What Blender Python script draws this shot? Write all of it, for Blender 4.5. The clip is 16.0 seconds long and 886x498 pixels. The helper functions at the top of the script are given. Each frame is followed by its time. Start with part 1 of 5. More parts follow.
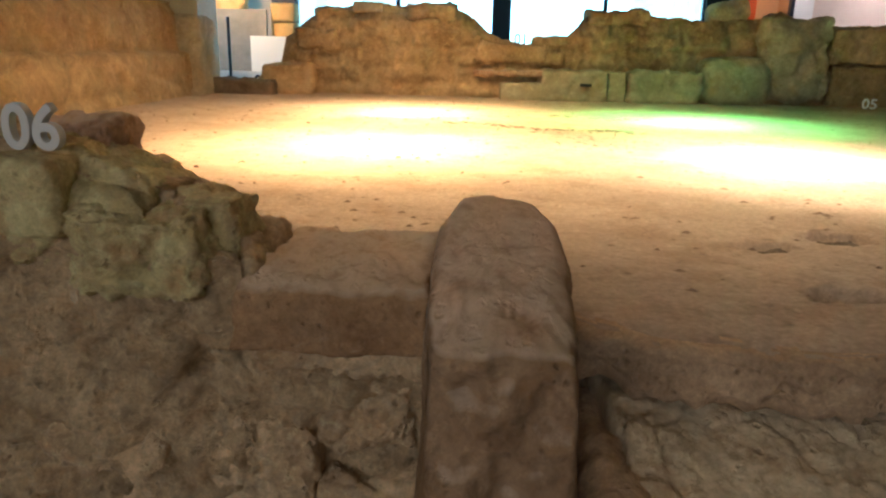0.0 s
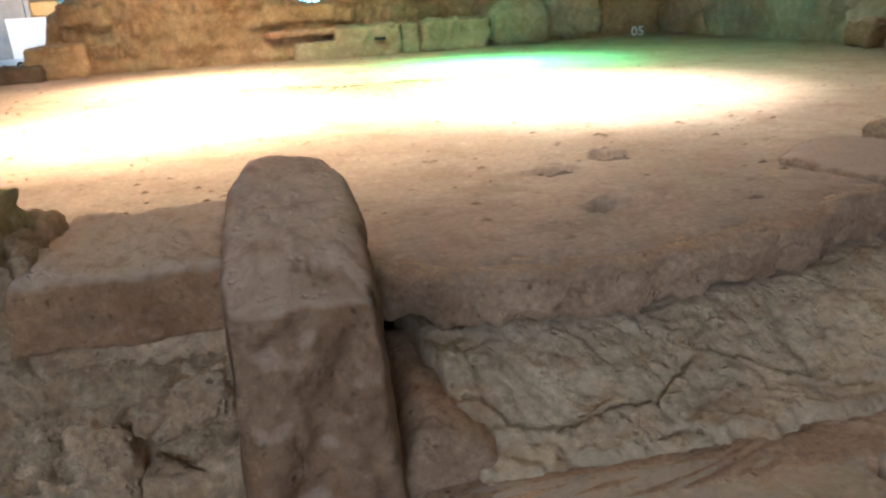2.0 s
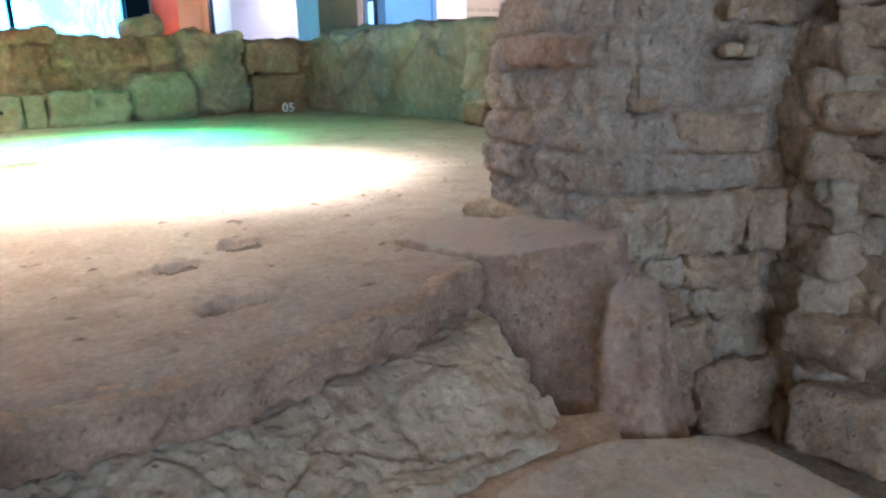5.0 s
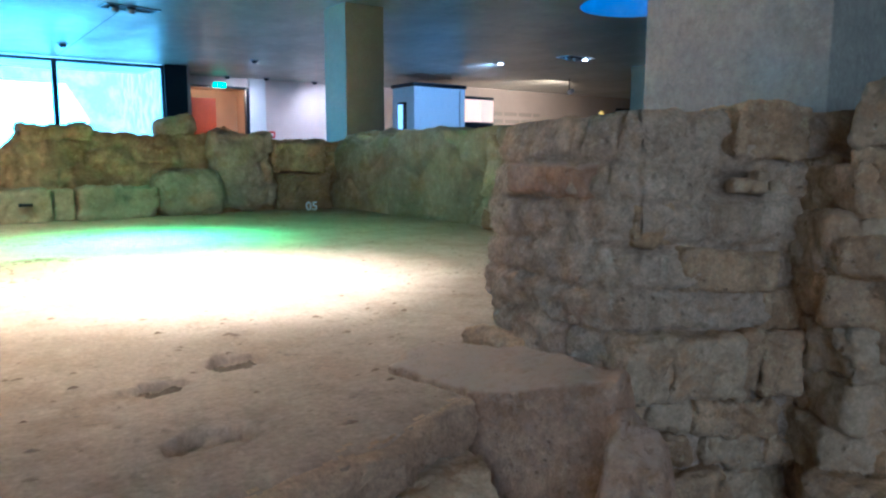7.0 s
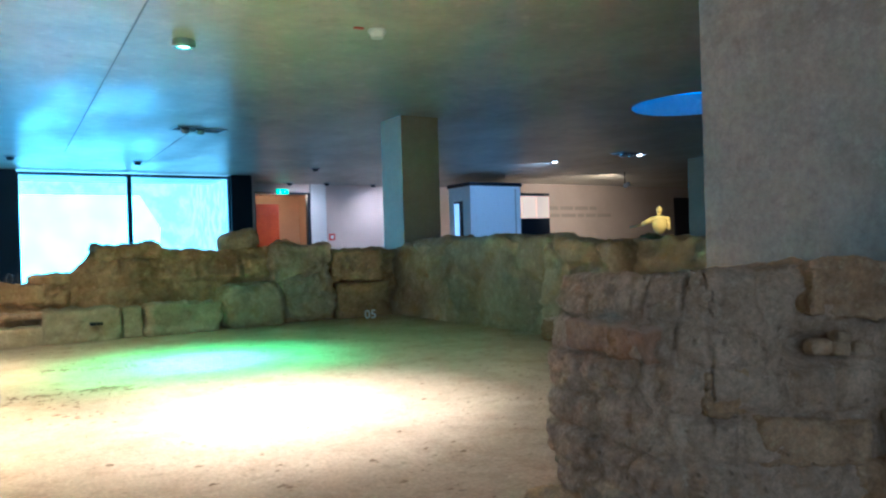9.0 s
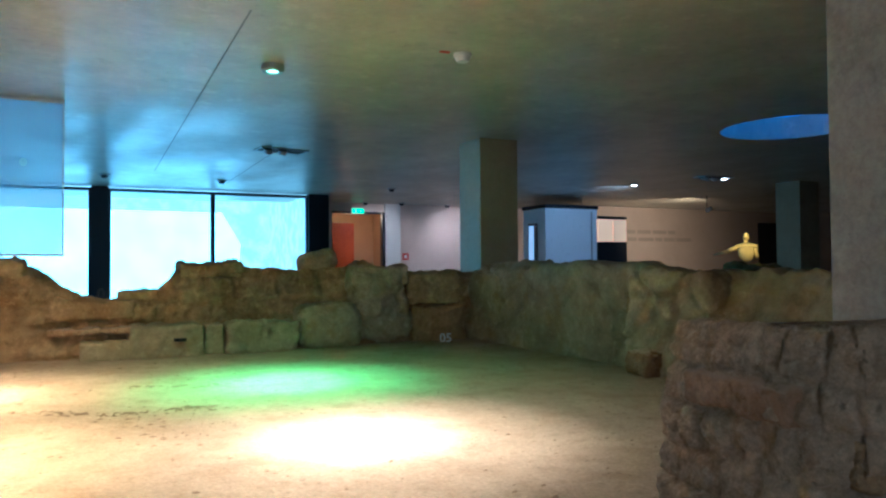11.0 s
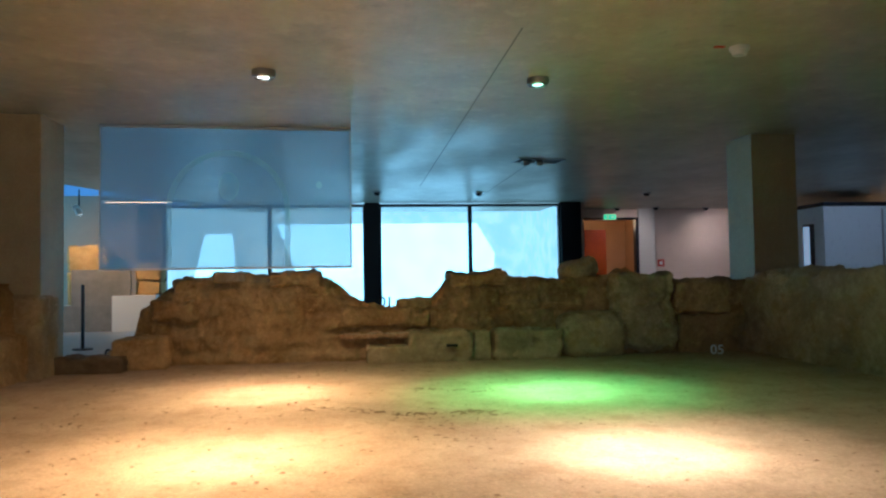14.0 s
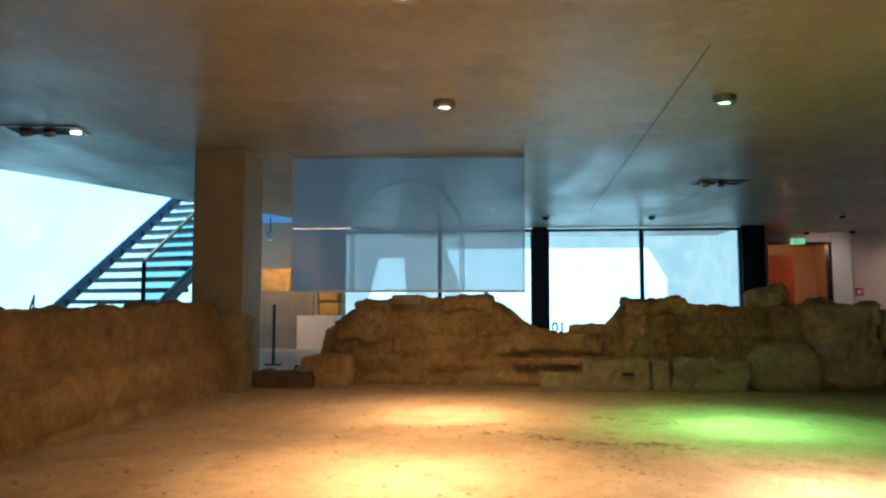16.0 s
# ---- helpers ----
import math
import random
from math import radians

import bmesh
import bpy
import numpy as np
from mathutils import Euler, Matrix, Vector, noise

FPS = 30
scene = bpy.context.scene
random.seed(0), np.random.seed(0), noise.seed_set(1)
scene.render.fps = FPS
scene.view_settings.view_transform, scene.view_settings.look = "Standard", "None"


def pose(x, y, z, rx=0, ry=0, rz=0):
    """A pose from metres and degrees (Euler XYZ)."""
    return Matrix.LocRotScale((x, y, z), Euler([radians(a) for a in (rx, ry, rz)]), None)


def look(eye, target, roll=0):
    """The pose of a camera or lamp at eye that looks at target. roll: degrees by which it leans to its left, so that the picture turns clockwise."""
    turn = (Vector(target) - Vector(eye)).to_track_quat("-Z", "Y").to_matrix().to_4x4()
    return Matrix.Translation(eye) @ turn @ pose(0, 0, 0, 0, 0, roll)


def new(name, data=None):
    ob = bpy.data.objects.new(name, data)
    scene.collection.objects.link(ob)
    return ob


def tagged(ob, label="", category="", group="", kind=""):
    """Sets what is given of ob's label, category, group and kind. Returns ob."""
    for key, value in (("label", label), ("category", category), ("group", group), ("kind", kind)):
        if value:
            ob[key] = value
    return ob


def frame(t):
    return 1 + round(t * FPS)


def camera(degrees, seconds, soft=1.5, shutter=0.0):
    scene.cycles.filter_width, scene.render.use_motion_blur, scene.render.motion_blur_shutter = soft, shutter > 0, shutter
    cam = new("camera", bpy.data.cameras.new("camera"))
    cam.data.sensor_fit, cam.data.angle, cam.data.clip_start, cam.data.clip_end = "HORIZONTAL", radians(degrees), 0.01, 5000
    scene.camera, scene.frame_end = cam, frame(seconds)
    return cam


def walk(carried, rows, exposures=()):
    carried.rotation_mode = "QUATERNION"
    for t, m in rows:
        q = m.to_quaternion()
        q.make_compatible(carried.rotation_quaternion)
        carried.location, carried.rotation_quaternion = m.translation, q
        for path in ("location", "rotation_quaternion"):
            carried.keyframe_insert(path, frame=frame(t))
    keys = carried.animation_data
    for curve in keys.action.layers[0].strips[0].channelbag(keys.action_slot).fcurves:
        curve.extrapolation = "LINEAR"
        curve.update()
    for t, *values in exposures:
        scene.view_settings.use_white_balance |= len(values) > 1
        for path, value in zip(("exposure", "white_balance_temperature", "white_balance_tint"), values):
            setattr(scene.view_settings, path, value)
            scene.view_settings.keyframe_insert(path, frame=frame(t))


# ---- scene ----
cam = camera(63.1, 16.0, soft=2.25)
PATH = [
    (0, (0.14, 0.144, 0.57), (0.06, 2.067, 0.028), 1.3),
    (0.5, (0.156, 0.141, 0.561), (0.158, 2.058, -0.008), -0.4),
    (1, (0.17, 0.134, 0.557), (0.277, 2.038, -0.045), -1.9),
    (1.5, (0.182, 0.126, 0.556), (0.419, 2.008, -0.077), -2.9),
    (2, (0.204, 0.124, 0.552), (0.584, 1.976, -0.101), -3.6),
    (2.5, (0.23, 0.131, 0.551), (0.77, 1.938, -0.116), -3.6),
    (3, (0.26, 0.133, 0.554), (0.976, 1.876, -0.117), -3.2),
    (3.5, (0.29, 0.138, 0.564), (1.174, 1.808, -0.094), -3.0),
    (4, (0.315, 0.135, 0.579), (1.341, 1.734, -0.047), -2.3),
    (4.5, (0.347, 0.13, 0.59), (1.49, 1.666, 0.013), -2.2),
    (7, (0.512, 0.166, 0.675), (1.673, 1.774, 0.42), 0.1),
    (7.5, (0.538, 0.171, 0.718), (1.68, 1.803, 0.539), 0.3),
    (8, (0.551, 0.179, 0.774), (1.67, 1.834, 0.677), -0.2),
    (8.5, (0.565, 0.193, 0.827), (1.642, 1.878, 0.791), -1.3),
    (11, (0.53, 0.359, 0.923), (1.399, 2.159, 0.975), -0.4),
    (11.5, (0.509, 0.384, 0.927), (1.292, 2.224, 0.971), -0.5),
    (12, (0.473, 0.4, 0.931), (1.17, 2.274, 0.972), -0.4),
    (12.5, (0.439, 0.415, 0.927), (1.039, 2.323, 0.967), -0.4),
    (13, (0.397, 0.41, 0.94), (0.882, 2.35, 0.983), -0.6),
    (13.5, (0.366, 0.41, 0.947), (0.723, 2.377, 1.003), -0.8),
    (14, (0.333, 0.404, 0.946), (0.562, 2.389, 1.024), -0.9),
    (14.5, (0.302, 0.398, 0.95), (0.406, 2.393, 1.048), -0.6),
    (15, (0.27, 0.391, 0.951), (0.255, 2.387, 1.069), -0.2),
    (15.5, (0.24, 0.39, 0.946), (0.118, 2.381, 1.082), -0.0),
    (16, (0.215, 0.391, 0.945), (-0.003, 2.374, 1.095), 0.1),
]
EXPOSURES = ((0.0, 0.94, 5700, 8), (2.0, 1.44, 4600, 7), (4.0, 1.80, 4080, 7), (7.0, 1.16, 4120, 4), (8.5, 0.78, 4200, 2), (11.0, 0.12, 4600, 3), (12.5, -0.42, 4950, 7), (14.5, -0.62, 5900, 12), (16.0, -0.72, 6700, 17))
walk(cam, [(t, look(eye, target, roll)) for t, eye, target, roll in PATH], EXPOSURES)


# ---- world, sun and lamps ----
world = bpy.data.worlds.new("sky")
scene.world = world
world.use_nodes = True
wn = world.node_tree.nodes
sky = wn.new("ShaderNodeTexSky")
sky.sky_type = "NISHITA"
sky.sun_disc = False
sky.sun_elevation = radians(48)
sky.sun_rotation = radians(200)
wn["Background"].inputs["Strength"].default_value = 0.1
world.node_tree.links.new(sky.outputs["Color"], wn["Background"].inputs["Color"])
sun = new("sun", bpy.data.lights.new("sun", "SUN"))
sun.data.energy, sun.data.angle, sun.data.color = 3.0, radians(0.5), (1.0, 0.94, 0.86)
sun.matrix_world = look((0, 0, 30), (7, 20, 0))

CEIL = 2.65
GLOW_N, GLOW_W = 5.0, 3.7          # daylight beyond the north windows and beside the stair


def spot_lamp(x, y, power, colour, size=62, blend=1.0, aim=(0, 0), radius=0.035):
    ob = new("downlight_lamp", bpy.data.lights.new("downlight_lamp", "SPOT"))
    d = ob.data
    d.energy, d.color, d.spot_size, d.spot_blend, d.shadow_soft_size = power, colour, radians(size), blend, radius
    ob.matrix_world = look((x, y, CEIL - 0.075), (x + aim[0], y + aim[1], 0))
    return ob


WARM = (1.0, 0.66, 0.33)
PINK = (1.0, 0.77, 0.54)
GREEN = (0.20, 1.0, 0.28)
# each fitting has a hot core, a soft beam and a wide spill
for x, y, hot, beam, spill, colour, aim in ((-0.43, 6.35, 1150, 720, 300, WARM, (0.0, 0.25)), (1.88, 6.45, 1250, 820, 115, GREEN, (0.02, -0.22)),
                                            (-0.42, 4.12, 1300, 1000, 350, WARM, (0.0, 0.26)), (1.83, 4.0, 1450, 820, 150, PINK, (0.0, 0.12))):
    spot_lamp(x, y, hot, tuple(0.9 * c + 0.1 for c in colour), size=30, aim=aim)
    spot_lamp(x, y, beam, colour, size=62, aim=aim)
    spot_lamp(x, y, spill, colour, size=120, aim=aim)


def area_lamp(name, eye, target, w, h, power, colour):
    ob = new(name, bpy.data.lights.new(name, "AREA"))
    d = ob.data
    d.shape, d.size, d.size_y, d.energy, d.color = "RECTANGLE", w, h, power, colour
    ob.matrix_world = look(eye, target)
    return ob


# fill light added behind the walkway to brighten the near stones
area_lamp("added_south_fill", (-2.2, -4.03, 1.7), (-2.2, 0, 1.2), 5.9, 1.5, 52, (1.0, 0.93, 0.82))


# ---- materials ----
def mat(name, c1, c2, c3=None, scale=3.0, fine=40.0, rough=0.85, bump=0.3, metal=0.0, spec=0.3, dist=0.02, vor=0.0, rnd=0.0, lo=0.48, hi=0.68, mottle=0.0, patch=None, dark=0.35, streak=0.0, top_tone=None):
    """Stone, mortar, concrete or plaster: two tones in large patches, a third in blotches, grain, and pits where vor is given."""
    m = bpy.data.materials.new(name)
    m.use_nodes = True
    nt = m.node_tree
    n, l = nt.nodes, nt.links
    b = n["Principled BSDF"]
    geo = n.new("ShaderNodeNewGeometry")

    def noise_node(sc, detail, roughness):
        t = n.new("ShaderNodeTexNoise")
        t.inputs["Scale"].default_value, t.inputs["Detail"].default_value, t.inputs["Roughness"].default_value = sc, detail, roughness
        l.new(geo.outputs["Position"], t.inputs["Vector"])
        return t.outputs["Fac"]

    def math_node(op, a, k):
        t = n.new("ShaderNodeMath")
        t.operation = op
        for i, v in enumerate((a, k)):
            if isinstance(v, (int, float)):
                t.inputs[i].default_value = v
            else:
                l.new(v, t.inputs[i])
        return t.outputs[0]

    def ranged(v, a, z, lo_, hi_):
        t = n.new("ShaderNodeMapRange")
        for key, val in (("From Min", a), ("From Max", z), ("To Min", lo_), ("To Max", hi_)):
            t.inputs[key].default_value = val
        l.new(v, t.inputs["Value"])
        return t.outputs["Result"]

    def mixed(f, a, z, kind="MIX"):
        t = n.new("ShaderNodeMix")
        t.data_type, t.blend_type = "RGBA", kind
        for key, val in (("Factor", f), ("A", a), ("B", z)):
            sock = t.inputs[key]
            if key == "Factor" and isinstance(val, (int, float)):
                sock.default_value = val
            elif isinstance(val, tuple):
                sock.default_value = (*val, 1)
            else:
                l.new(val, sock)
        return t.outputs["Result"]

    def math_shift(k):
        t = n.new("ShaderNodeVectorMath")
        t.operation = "ADD"
        t.inputs[1].default_value = (3.7 * k, 1.9, 5.3)
        l.new(geo.outputs["Position"], t.inputs[0])
        return t.outputs[0]

    big = noise_node(scale, 6, 0.62)
    mid = noise_node(scale * 4.3, 9, 0.72)
    sm = noise_node(fine, 8, 0.7)
    col = mixed(ranged(big, 0.36, 0.64, 0, 1), c1, c2)
    col = mixed(ranged(mid, lo, hi, 0, 1), col, c3 or c2)
    if patch:
        for sc_, colour, k in ((scale * 1.9, patch, 0.75), (scale * 3.1, tuple(0.42 * q + 0.02 for q in c1), dark)):
            pn = noise_node(sc_, 7, 0.65)
            l.new(math_shift(sc_), pn.node.inputs["Vector"])
            col = mixed(ranged(pn, 0.52, 0.66, 0, k), col, colour)
    if mottle:
        grain = ranged(sm, 0.3, 0.7, 1 - mottle, 1 + mottle * 0.8)
        comb = n.new("ShaderNodeCombineColor")
        for k in ("Red", "Green", "Blue"):
            l.new(grain, comb.inputs[k])
        col = mixed(1.0, col, comb.outputs[0], "MULTIPLY")
    if patch:
        # flaked spots and pores a centimetre or two across
        fl = noise_node(fine * 0.45, 5, 0.75)
        l.new(math_shift(2.1), fl.node.inputs["Vector"])
        col = mixed(ranged(fl, 0.57, 0.68, 0, 0.34), col, tuple(0.5 * q for q in c1))
        col = mixed(ranged(fl, 0.45, 0.34, 0, 0.42), col, tuple(min(0.8, 1.25 * q) for q in c2))
    pits = None
    if vor:
        v = n.new("ShaderNodeTexVoronoi")
        v.inputs["Scale"].default_value = vor
        warp = n.new("ShaderNodeVectorMath")
        warp.operation = "ADD"
        tn = n.new("ShaderNodeTexNoise")
        tn.inputs["Scale"].default_value = vor * 0.6
        sc = n.new("ShaderNodeVectorMath")
        sc.operation = "SCALE"
        sc.inputs["Scale"].default_value = 0.9 / vor
        l.new(geo.outputs["Position"], tn.inputs["Vector"])
        l.new(tn.outputs["Color"], sc.inputs[0])
        l.new(geo.outputs["Position"], warp.inputs[0])
        l.new(sc.outputs[0], warp.inputs[1])
        l.new(warp.outputs[0], v.inputs["Vector"])
        hole = ranged(v.outputs["Distance"], 0.10, 0.30, 1.0, 0.0)
        pits = math_node("MULTIPLY", hole, ranged(mid, 0.46, 0.60, 0.0, 1.0))
        col = mixed(math_node("MULTIPLY", pits, 0.4), col, tuple(x * 0.35 for x in c1))
    if top_tone:
        # paler tone on the faces that look up, broken by noise
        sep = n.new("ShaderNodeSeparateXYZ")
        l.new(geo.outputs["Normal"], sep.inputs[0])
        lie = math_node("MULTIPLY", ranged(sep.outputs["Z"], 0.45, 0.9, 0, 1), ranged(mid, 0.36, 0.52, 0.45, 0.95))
        col = mixed(lie, col, top_tone)
    if rnd:
        info = n.new("ShaderNodeObjectInfo")
        hsv = n.new("ShaderNodeHueSaturation")
        l.new(ranged(info.outputs["Random"], 0, 1, 1 - rnd, 1 + rnd), hsv.inputs["Value"])
        l.new(col, hsv.inputs["Color"])
        col = hsv.outputs["Color"]
    l.new(col, b.inputs["Base Color"])
    b.inputs["Roughness"].default_value, b.inputs["Metallic"].default_value = rough, metal
    b.inputs["Specular IOR Level"].default_value = spec
    if streak:
        mpn = n.new("ShaderNodeMapping")
        mpn.inputs["Scale"].default_value = (1.0, 0.35, 1.0)
        mpn.inputs["Rotation"].default_value = (0, 0, 0.5)
        l.new(geo.outputs["Position"], mpn.inputs["Vector"])
        sn = noise_node(1.5, 7, 0.6)
        l.new(mpn.outputs[0], sn.node.inputs["Vector"])
        l.new(ranged(sn, 0.4, 0.62, rough - streak, rough + streak), b.inputs["Roughness"])
    if bump:
        h = math_node("ADD", mid, math_node("MULTIPLY", sm, 0.45))
        if pits:
            h = math_node("SUBTRACT", h, math_node("MULTIPLY", pits, 0.5))
        bp = n.new("ShaderNodeBump")
        bp.inputs["Strength"].default_value, bp.inputs["Distance"].default_value = bump, dist
        l.new(h, bp.inputs["Height"])
        l.new(bp.outputs["Normal"], b.inputs["Normal"])
    return m


def plain(name, c, rough=0.5, metal=0.0, emit=0.0, spec=0.5):
    m = bpy.data.materials.new(name)
    m.use_nodes = True
    nt = m.node_tree
    b = nt.nodes["Principled BSDF"]
    b.inputs["Base Color"].default_value = (*c, 1)
    b.inputs["Roughness"].default_value, b.inputs["Metallic"].default_value = rough, metal
    b.inputs["Specular IOR Level"].default_value = spec
    if emit:
        b.inputs["Emission Color"].default_value = (*c, 1)
        b.inputs["Emission Strength"].default_value = emit
    else:
        t = nt.nodes.new("ShaderNodeTexNoise")
        t.inputs["Scale"].default_value, t.inputs["Detail"].default_value = 14, 5
        mp = nt.nodes.new("ShaderNodeMapRange")
        mp.inputs["To Min"].default_value, mp.inputs["To Max"].default_value = max(0.05, rough - 0.12), min(1, rough + 0.12)
        nt.links.new(t.outputs["Fac"], mp.inputs["Value"])
        nt.links.new(mp.outputs["Result"], b.inputs["Roughness"])
    return m


M_NEAR = mat("near_limestone", (0.429, 0.272, 0.138), (0.772, 0.533, 0.294), (0.536, 0.389, 0.237), 5, 70, 0.92, 0.9, dist=0.024, vor=45, rnd=0.12, mottle=0.26, patch=(0.572, 0.351, 0.174))
M_OCHRE = mat("ochre_stone", (0.535, 0.375, 0.157), (0.720, 0.616, 0.293), (0.606, 0.436, 0.222), 6, 70, 0.92, 0.9, dist=0.024, vor=40, rnd=0.08, mottle=0.26, patch=(0.482, 0.277, 0.116))
M_RED = mat("red_brown_stone", (0.403, 0.232, 0.128), (0.610, 0.409, 0.250), (0.476, 0.336, 0.226), 6, 60, 0.9, 0.9, dist=0.019, vor=50, rnd=0.08, mottle=0.24, patch=(0.334, 0.181, 0.074), top_tone=(0.561, 0.403, 0.275))
M_POST = mat("worn_brown_stone", (0.225, 0.125, 0.062), (0.400, 0.250, 0.135), (0.300, 0.180, 0.098), 4.5, 55, 0.85, 0.9, dist=0.014, vor=38, mottle=0.21, patch=(0.281, 0.150, 0.062), top_tone=(0.600, 0.430, 0.295))
M_BROWN = mat("brown_sandstone", (0.290, 0.155, 0.070), (0.450, 0.265, 0.130), (0.360, 0.205, 0.100), 6, 60, 0.9, 0.9, dist=0.018, vor=50, mottle=0.24, patch=(0.345, 0.190, 0.086), top_tone=(0.620, 0.460, 0.315))
M_GREY = mat("grey_limestone", (0.430, 0.308, 0.173), (0.654, 0.493, 0.308), (0.520, 0.380, 0.230), 5, 60, 0.9, 0.9, dist=0.019, vor=42, rnd=0.05, mottle=0.22, patch=(0.549, 0.326, 0.153))
M_PAVE = mat("worn_paving_stone", (0.431, 0.325, 0.215), (0.608, 0.475, 0.326), (0.528, 0.399, 0.271), 3.5, 60, 0.85, 0.9, dist=0.008, vor=30, dark=0.12, mottle=0.18, patch=(0.498, 0.316, 0.157))
M_BED = mat("pale_bedrock", (0.508, 0.367, 0.214), (0.734, 0.551, 0.333), (0.605, 0.443, 0.270), 6, 55, 0.9, 0.9, dist=0.017, vor=35, dark=0.15, mottle=0.18, patch=(0.428, 0.258, 0.124))
M_MORTAR = mat("lime_mortar", (0.380, 0.243, 0.120), (0.681, 0.469, 0.254), (0.499, 0.359, 0.202), 6, 65, 0.95, 0.9, dist=0.033, vor=32, mottle=0.30, patch=(0.534, 0.315, 0.143))
M_PIER = mat("pale_pier_mortar", (0.470, 0.340, 0.212), (0.720, 0.545, 0.365), (0.580, 0.435, 0.290), 6, 65, 0.95, 0.9, dist=0.028, vor=34, mottle=0.28, patch=(0.520, 0.340, 0.190), dark=0.25)
M_SAND = mat("screed_floor", (0.39, 0.275, 0.185), (0.48, 0.35, 0.24), (0.33, 0.23, 0.15), 1.6, 60, 0.92, 0.9, dist=0.012, vor=16, lo=0.52, hi=0.72, mottle=0.26, patch=(0.34, 0.225, 0.14), dark=0.12)
M_CRUMB = mat("crumbled_screed", (0.25, 0.17, 0.107), (0.33, 0.23, 0.15), (0.205, 0.138, 0.087), 8, 60, 0.95, 0.5)
M_FAR = mat("ruin_wall_stone", (0.33, 0.20, 0.085), (0.60, 0.42, 0.215), (0.42, 0.275, 0.13), 1.8, 22, 0.94, 0.7, dist=0.035, rnd=0.12, dark=0.2, mottle=0.18, patch=(0.40, 0.30, 0.16))
M_FARGREY = mat("ruin_wall_grey_stone", (0.329, 0.256, 0.154), (0.542, 0.440, 0.281), (0.407, 0.319, 0.191), 1.8, 22, 0.94, 0.7, dist=0.035, rnd=0.1, dark=0.15, mottle=0.16, patch=(0.396, 0.275, 0.121))
M_EARTH = mat("dark_earth_stone_shade", (0.112, 0.075, 0.045), (0.195, 0.139, 0.090), (0.150, 0.105, 0.068), 9, 70, 0.97, 0.8, dist=0.01)
# coarse aggregate; its browner tone also stands in for shade on the lip
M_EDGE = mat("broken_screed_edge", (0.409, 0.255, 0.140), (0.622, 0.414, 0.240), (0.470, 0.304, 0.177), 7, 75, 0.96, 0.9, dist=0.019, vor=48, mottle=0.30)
M_CONC = mat("cast_concrete", (0.320, 0.298, 0.245), (0.400, 0.375, 0.315), (0.345, 0.32, 0.265), 1.6, 40, 0.6, 0.35, dist=0.007, spec=0.4, mottle=0.2, patch=(0.24, 0.222, 0.185), dark=0.08)
# copy of the concrete, tinted golden for warm bounce from the spots
M_CONC_WARMLIT = mat("spot_warmed_concrete", (0.340, 0.285, 0.175), (0.420, 0.355, 0.225), (0.36, 0.30, 0.19), 1.3, 40, 0.6, 0.3, dist=0.006, spec=0.4, mottle=0.12)
M_CEIL = mat("polished_concrete_ceiling", (0.35, 0.335, 0.27), (0.52, 0.495, 0.40), (0.42, 0.40, 0.325), 0.6, 9, 0.38, 0.22, dist=0.009, spec=0.65, mottle=0.1, streak=0.06, patch=(0.34, 0.32, 0.255), dark=0.10)
M_MFLOOR = mat("polished_museum_floor", (0.30, 0.30, 0.29), (0.36, 0.36, 0.35), (0.33, 0.33, 0.32), 1.2, 25, 0.28, 0.03, dist=0.002, spec=0.5)
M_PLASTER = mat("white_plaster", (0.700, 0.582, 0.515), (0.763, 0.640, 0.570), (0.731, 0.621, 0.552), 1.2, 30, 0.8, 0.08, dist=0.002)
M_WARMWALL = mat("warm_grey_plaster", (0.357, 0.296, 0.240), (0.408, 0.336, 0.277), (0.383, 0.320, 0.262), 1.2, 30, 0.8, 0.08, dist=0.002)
M_FRAME = plain("dark_anodised_metal", (0.02, 0.028, 0.04), 0.4, 0.6)
M_STEEL = plain("brushed_steel", (0.42, 0.44, 0.46), 0.35, 0.9)
# blue reflection on the steel is put into its base colour
M_STRING = plain("steel_with_blue_reflection", (0.26, 0.44, 0.62), 0.45)
M_TREAD = plain("grey_stair_tread", (0.08, 0.12, 0.16), 0.45)
M_BRASS = plain("warm_metal_handrail", (0.55, 0.42, 0.28), 0.35, 0.6)
M_WHITE = plain("white_paint", (0.78, 0.78, 0.77), 0.5)
M_SIGN = plain("white_acrylic_sign", (0.82, 0.84, 0.85), 0.35)
M_SIGNGREY = plain("frosted_acrylic_sign", (0.42, 0.39, 0.35), 0.4)
# dark copy of the sign colour, for signs standing against the light
M_SIGNBACKLIT = plain("backlit_sign_copy", (0.03, 0.03, 0.035), 0.45)
M_JOINT = plain("ceiling_joint_filler", (0.21, 0.205, 0.185), 0.6)
# flat black in place of the darkness inside openings
M_BLACK = plain("black_opening_shade", (0.012, 0.012, 0.014), 0.7)
M_BOARD = mat("grey_display_board", (0.17, 0.165, 0.15), (0.24, 0.23, 0.21), (0.2, 0.19, 0.175), 3, 30, 0.7, 0.1)
M_KIOSK = plain("pale_blue_lacquer", (0.72, 0.78, 0.84), 0.3)
M_ORANGE = mat("orange_brown_wood", (0.420, 0.056, 0.006), (0.557, 0.090, 0.010), (0.445, 0.060, 0.007), 3, 30, 0.5, 0.1)
M_BEIGE = mat("beige_corridor_wall", (0.425, 0.270, 0.156), (0.476, 0.307, 0.182), (0.451, 0.292, 0.169), 1.5, 20, 0.7, 0.05)
M_REDSIGN = plain("red_enamel", (0.6, 0.03, 0.02), 0.4)
M_GREENSIGN = plain("lit_green_exit_sign", (0.04, 0.75, 0.32), 0.4, emit=1.6)
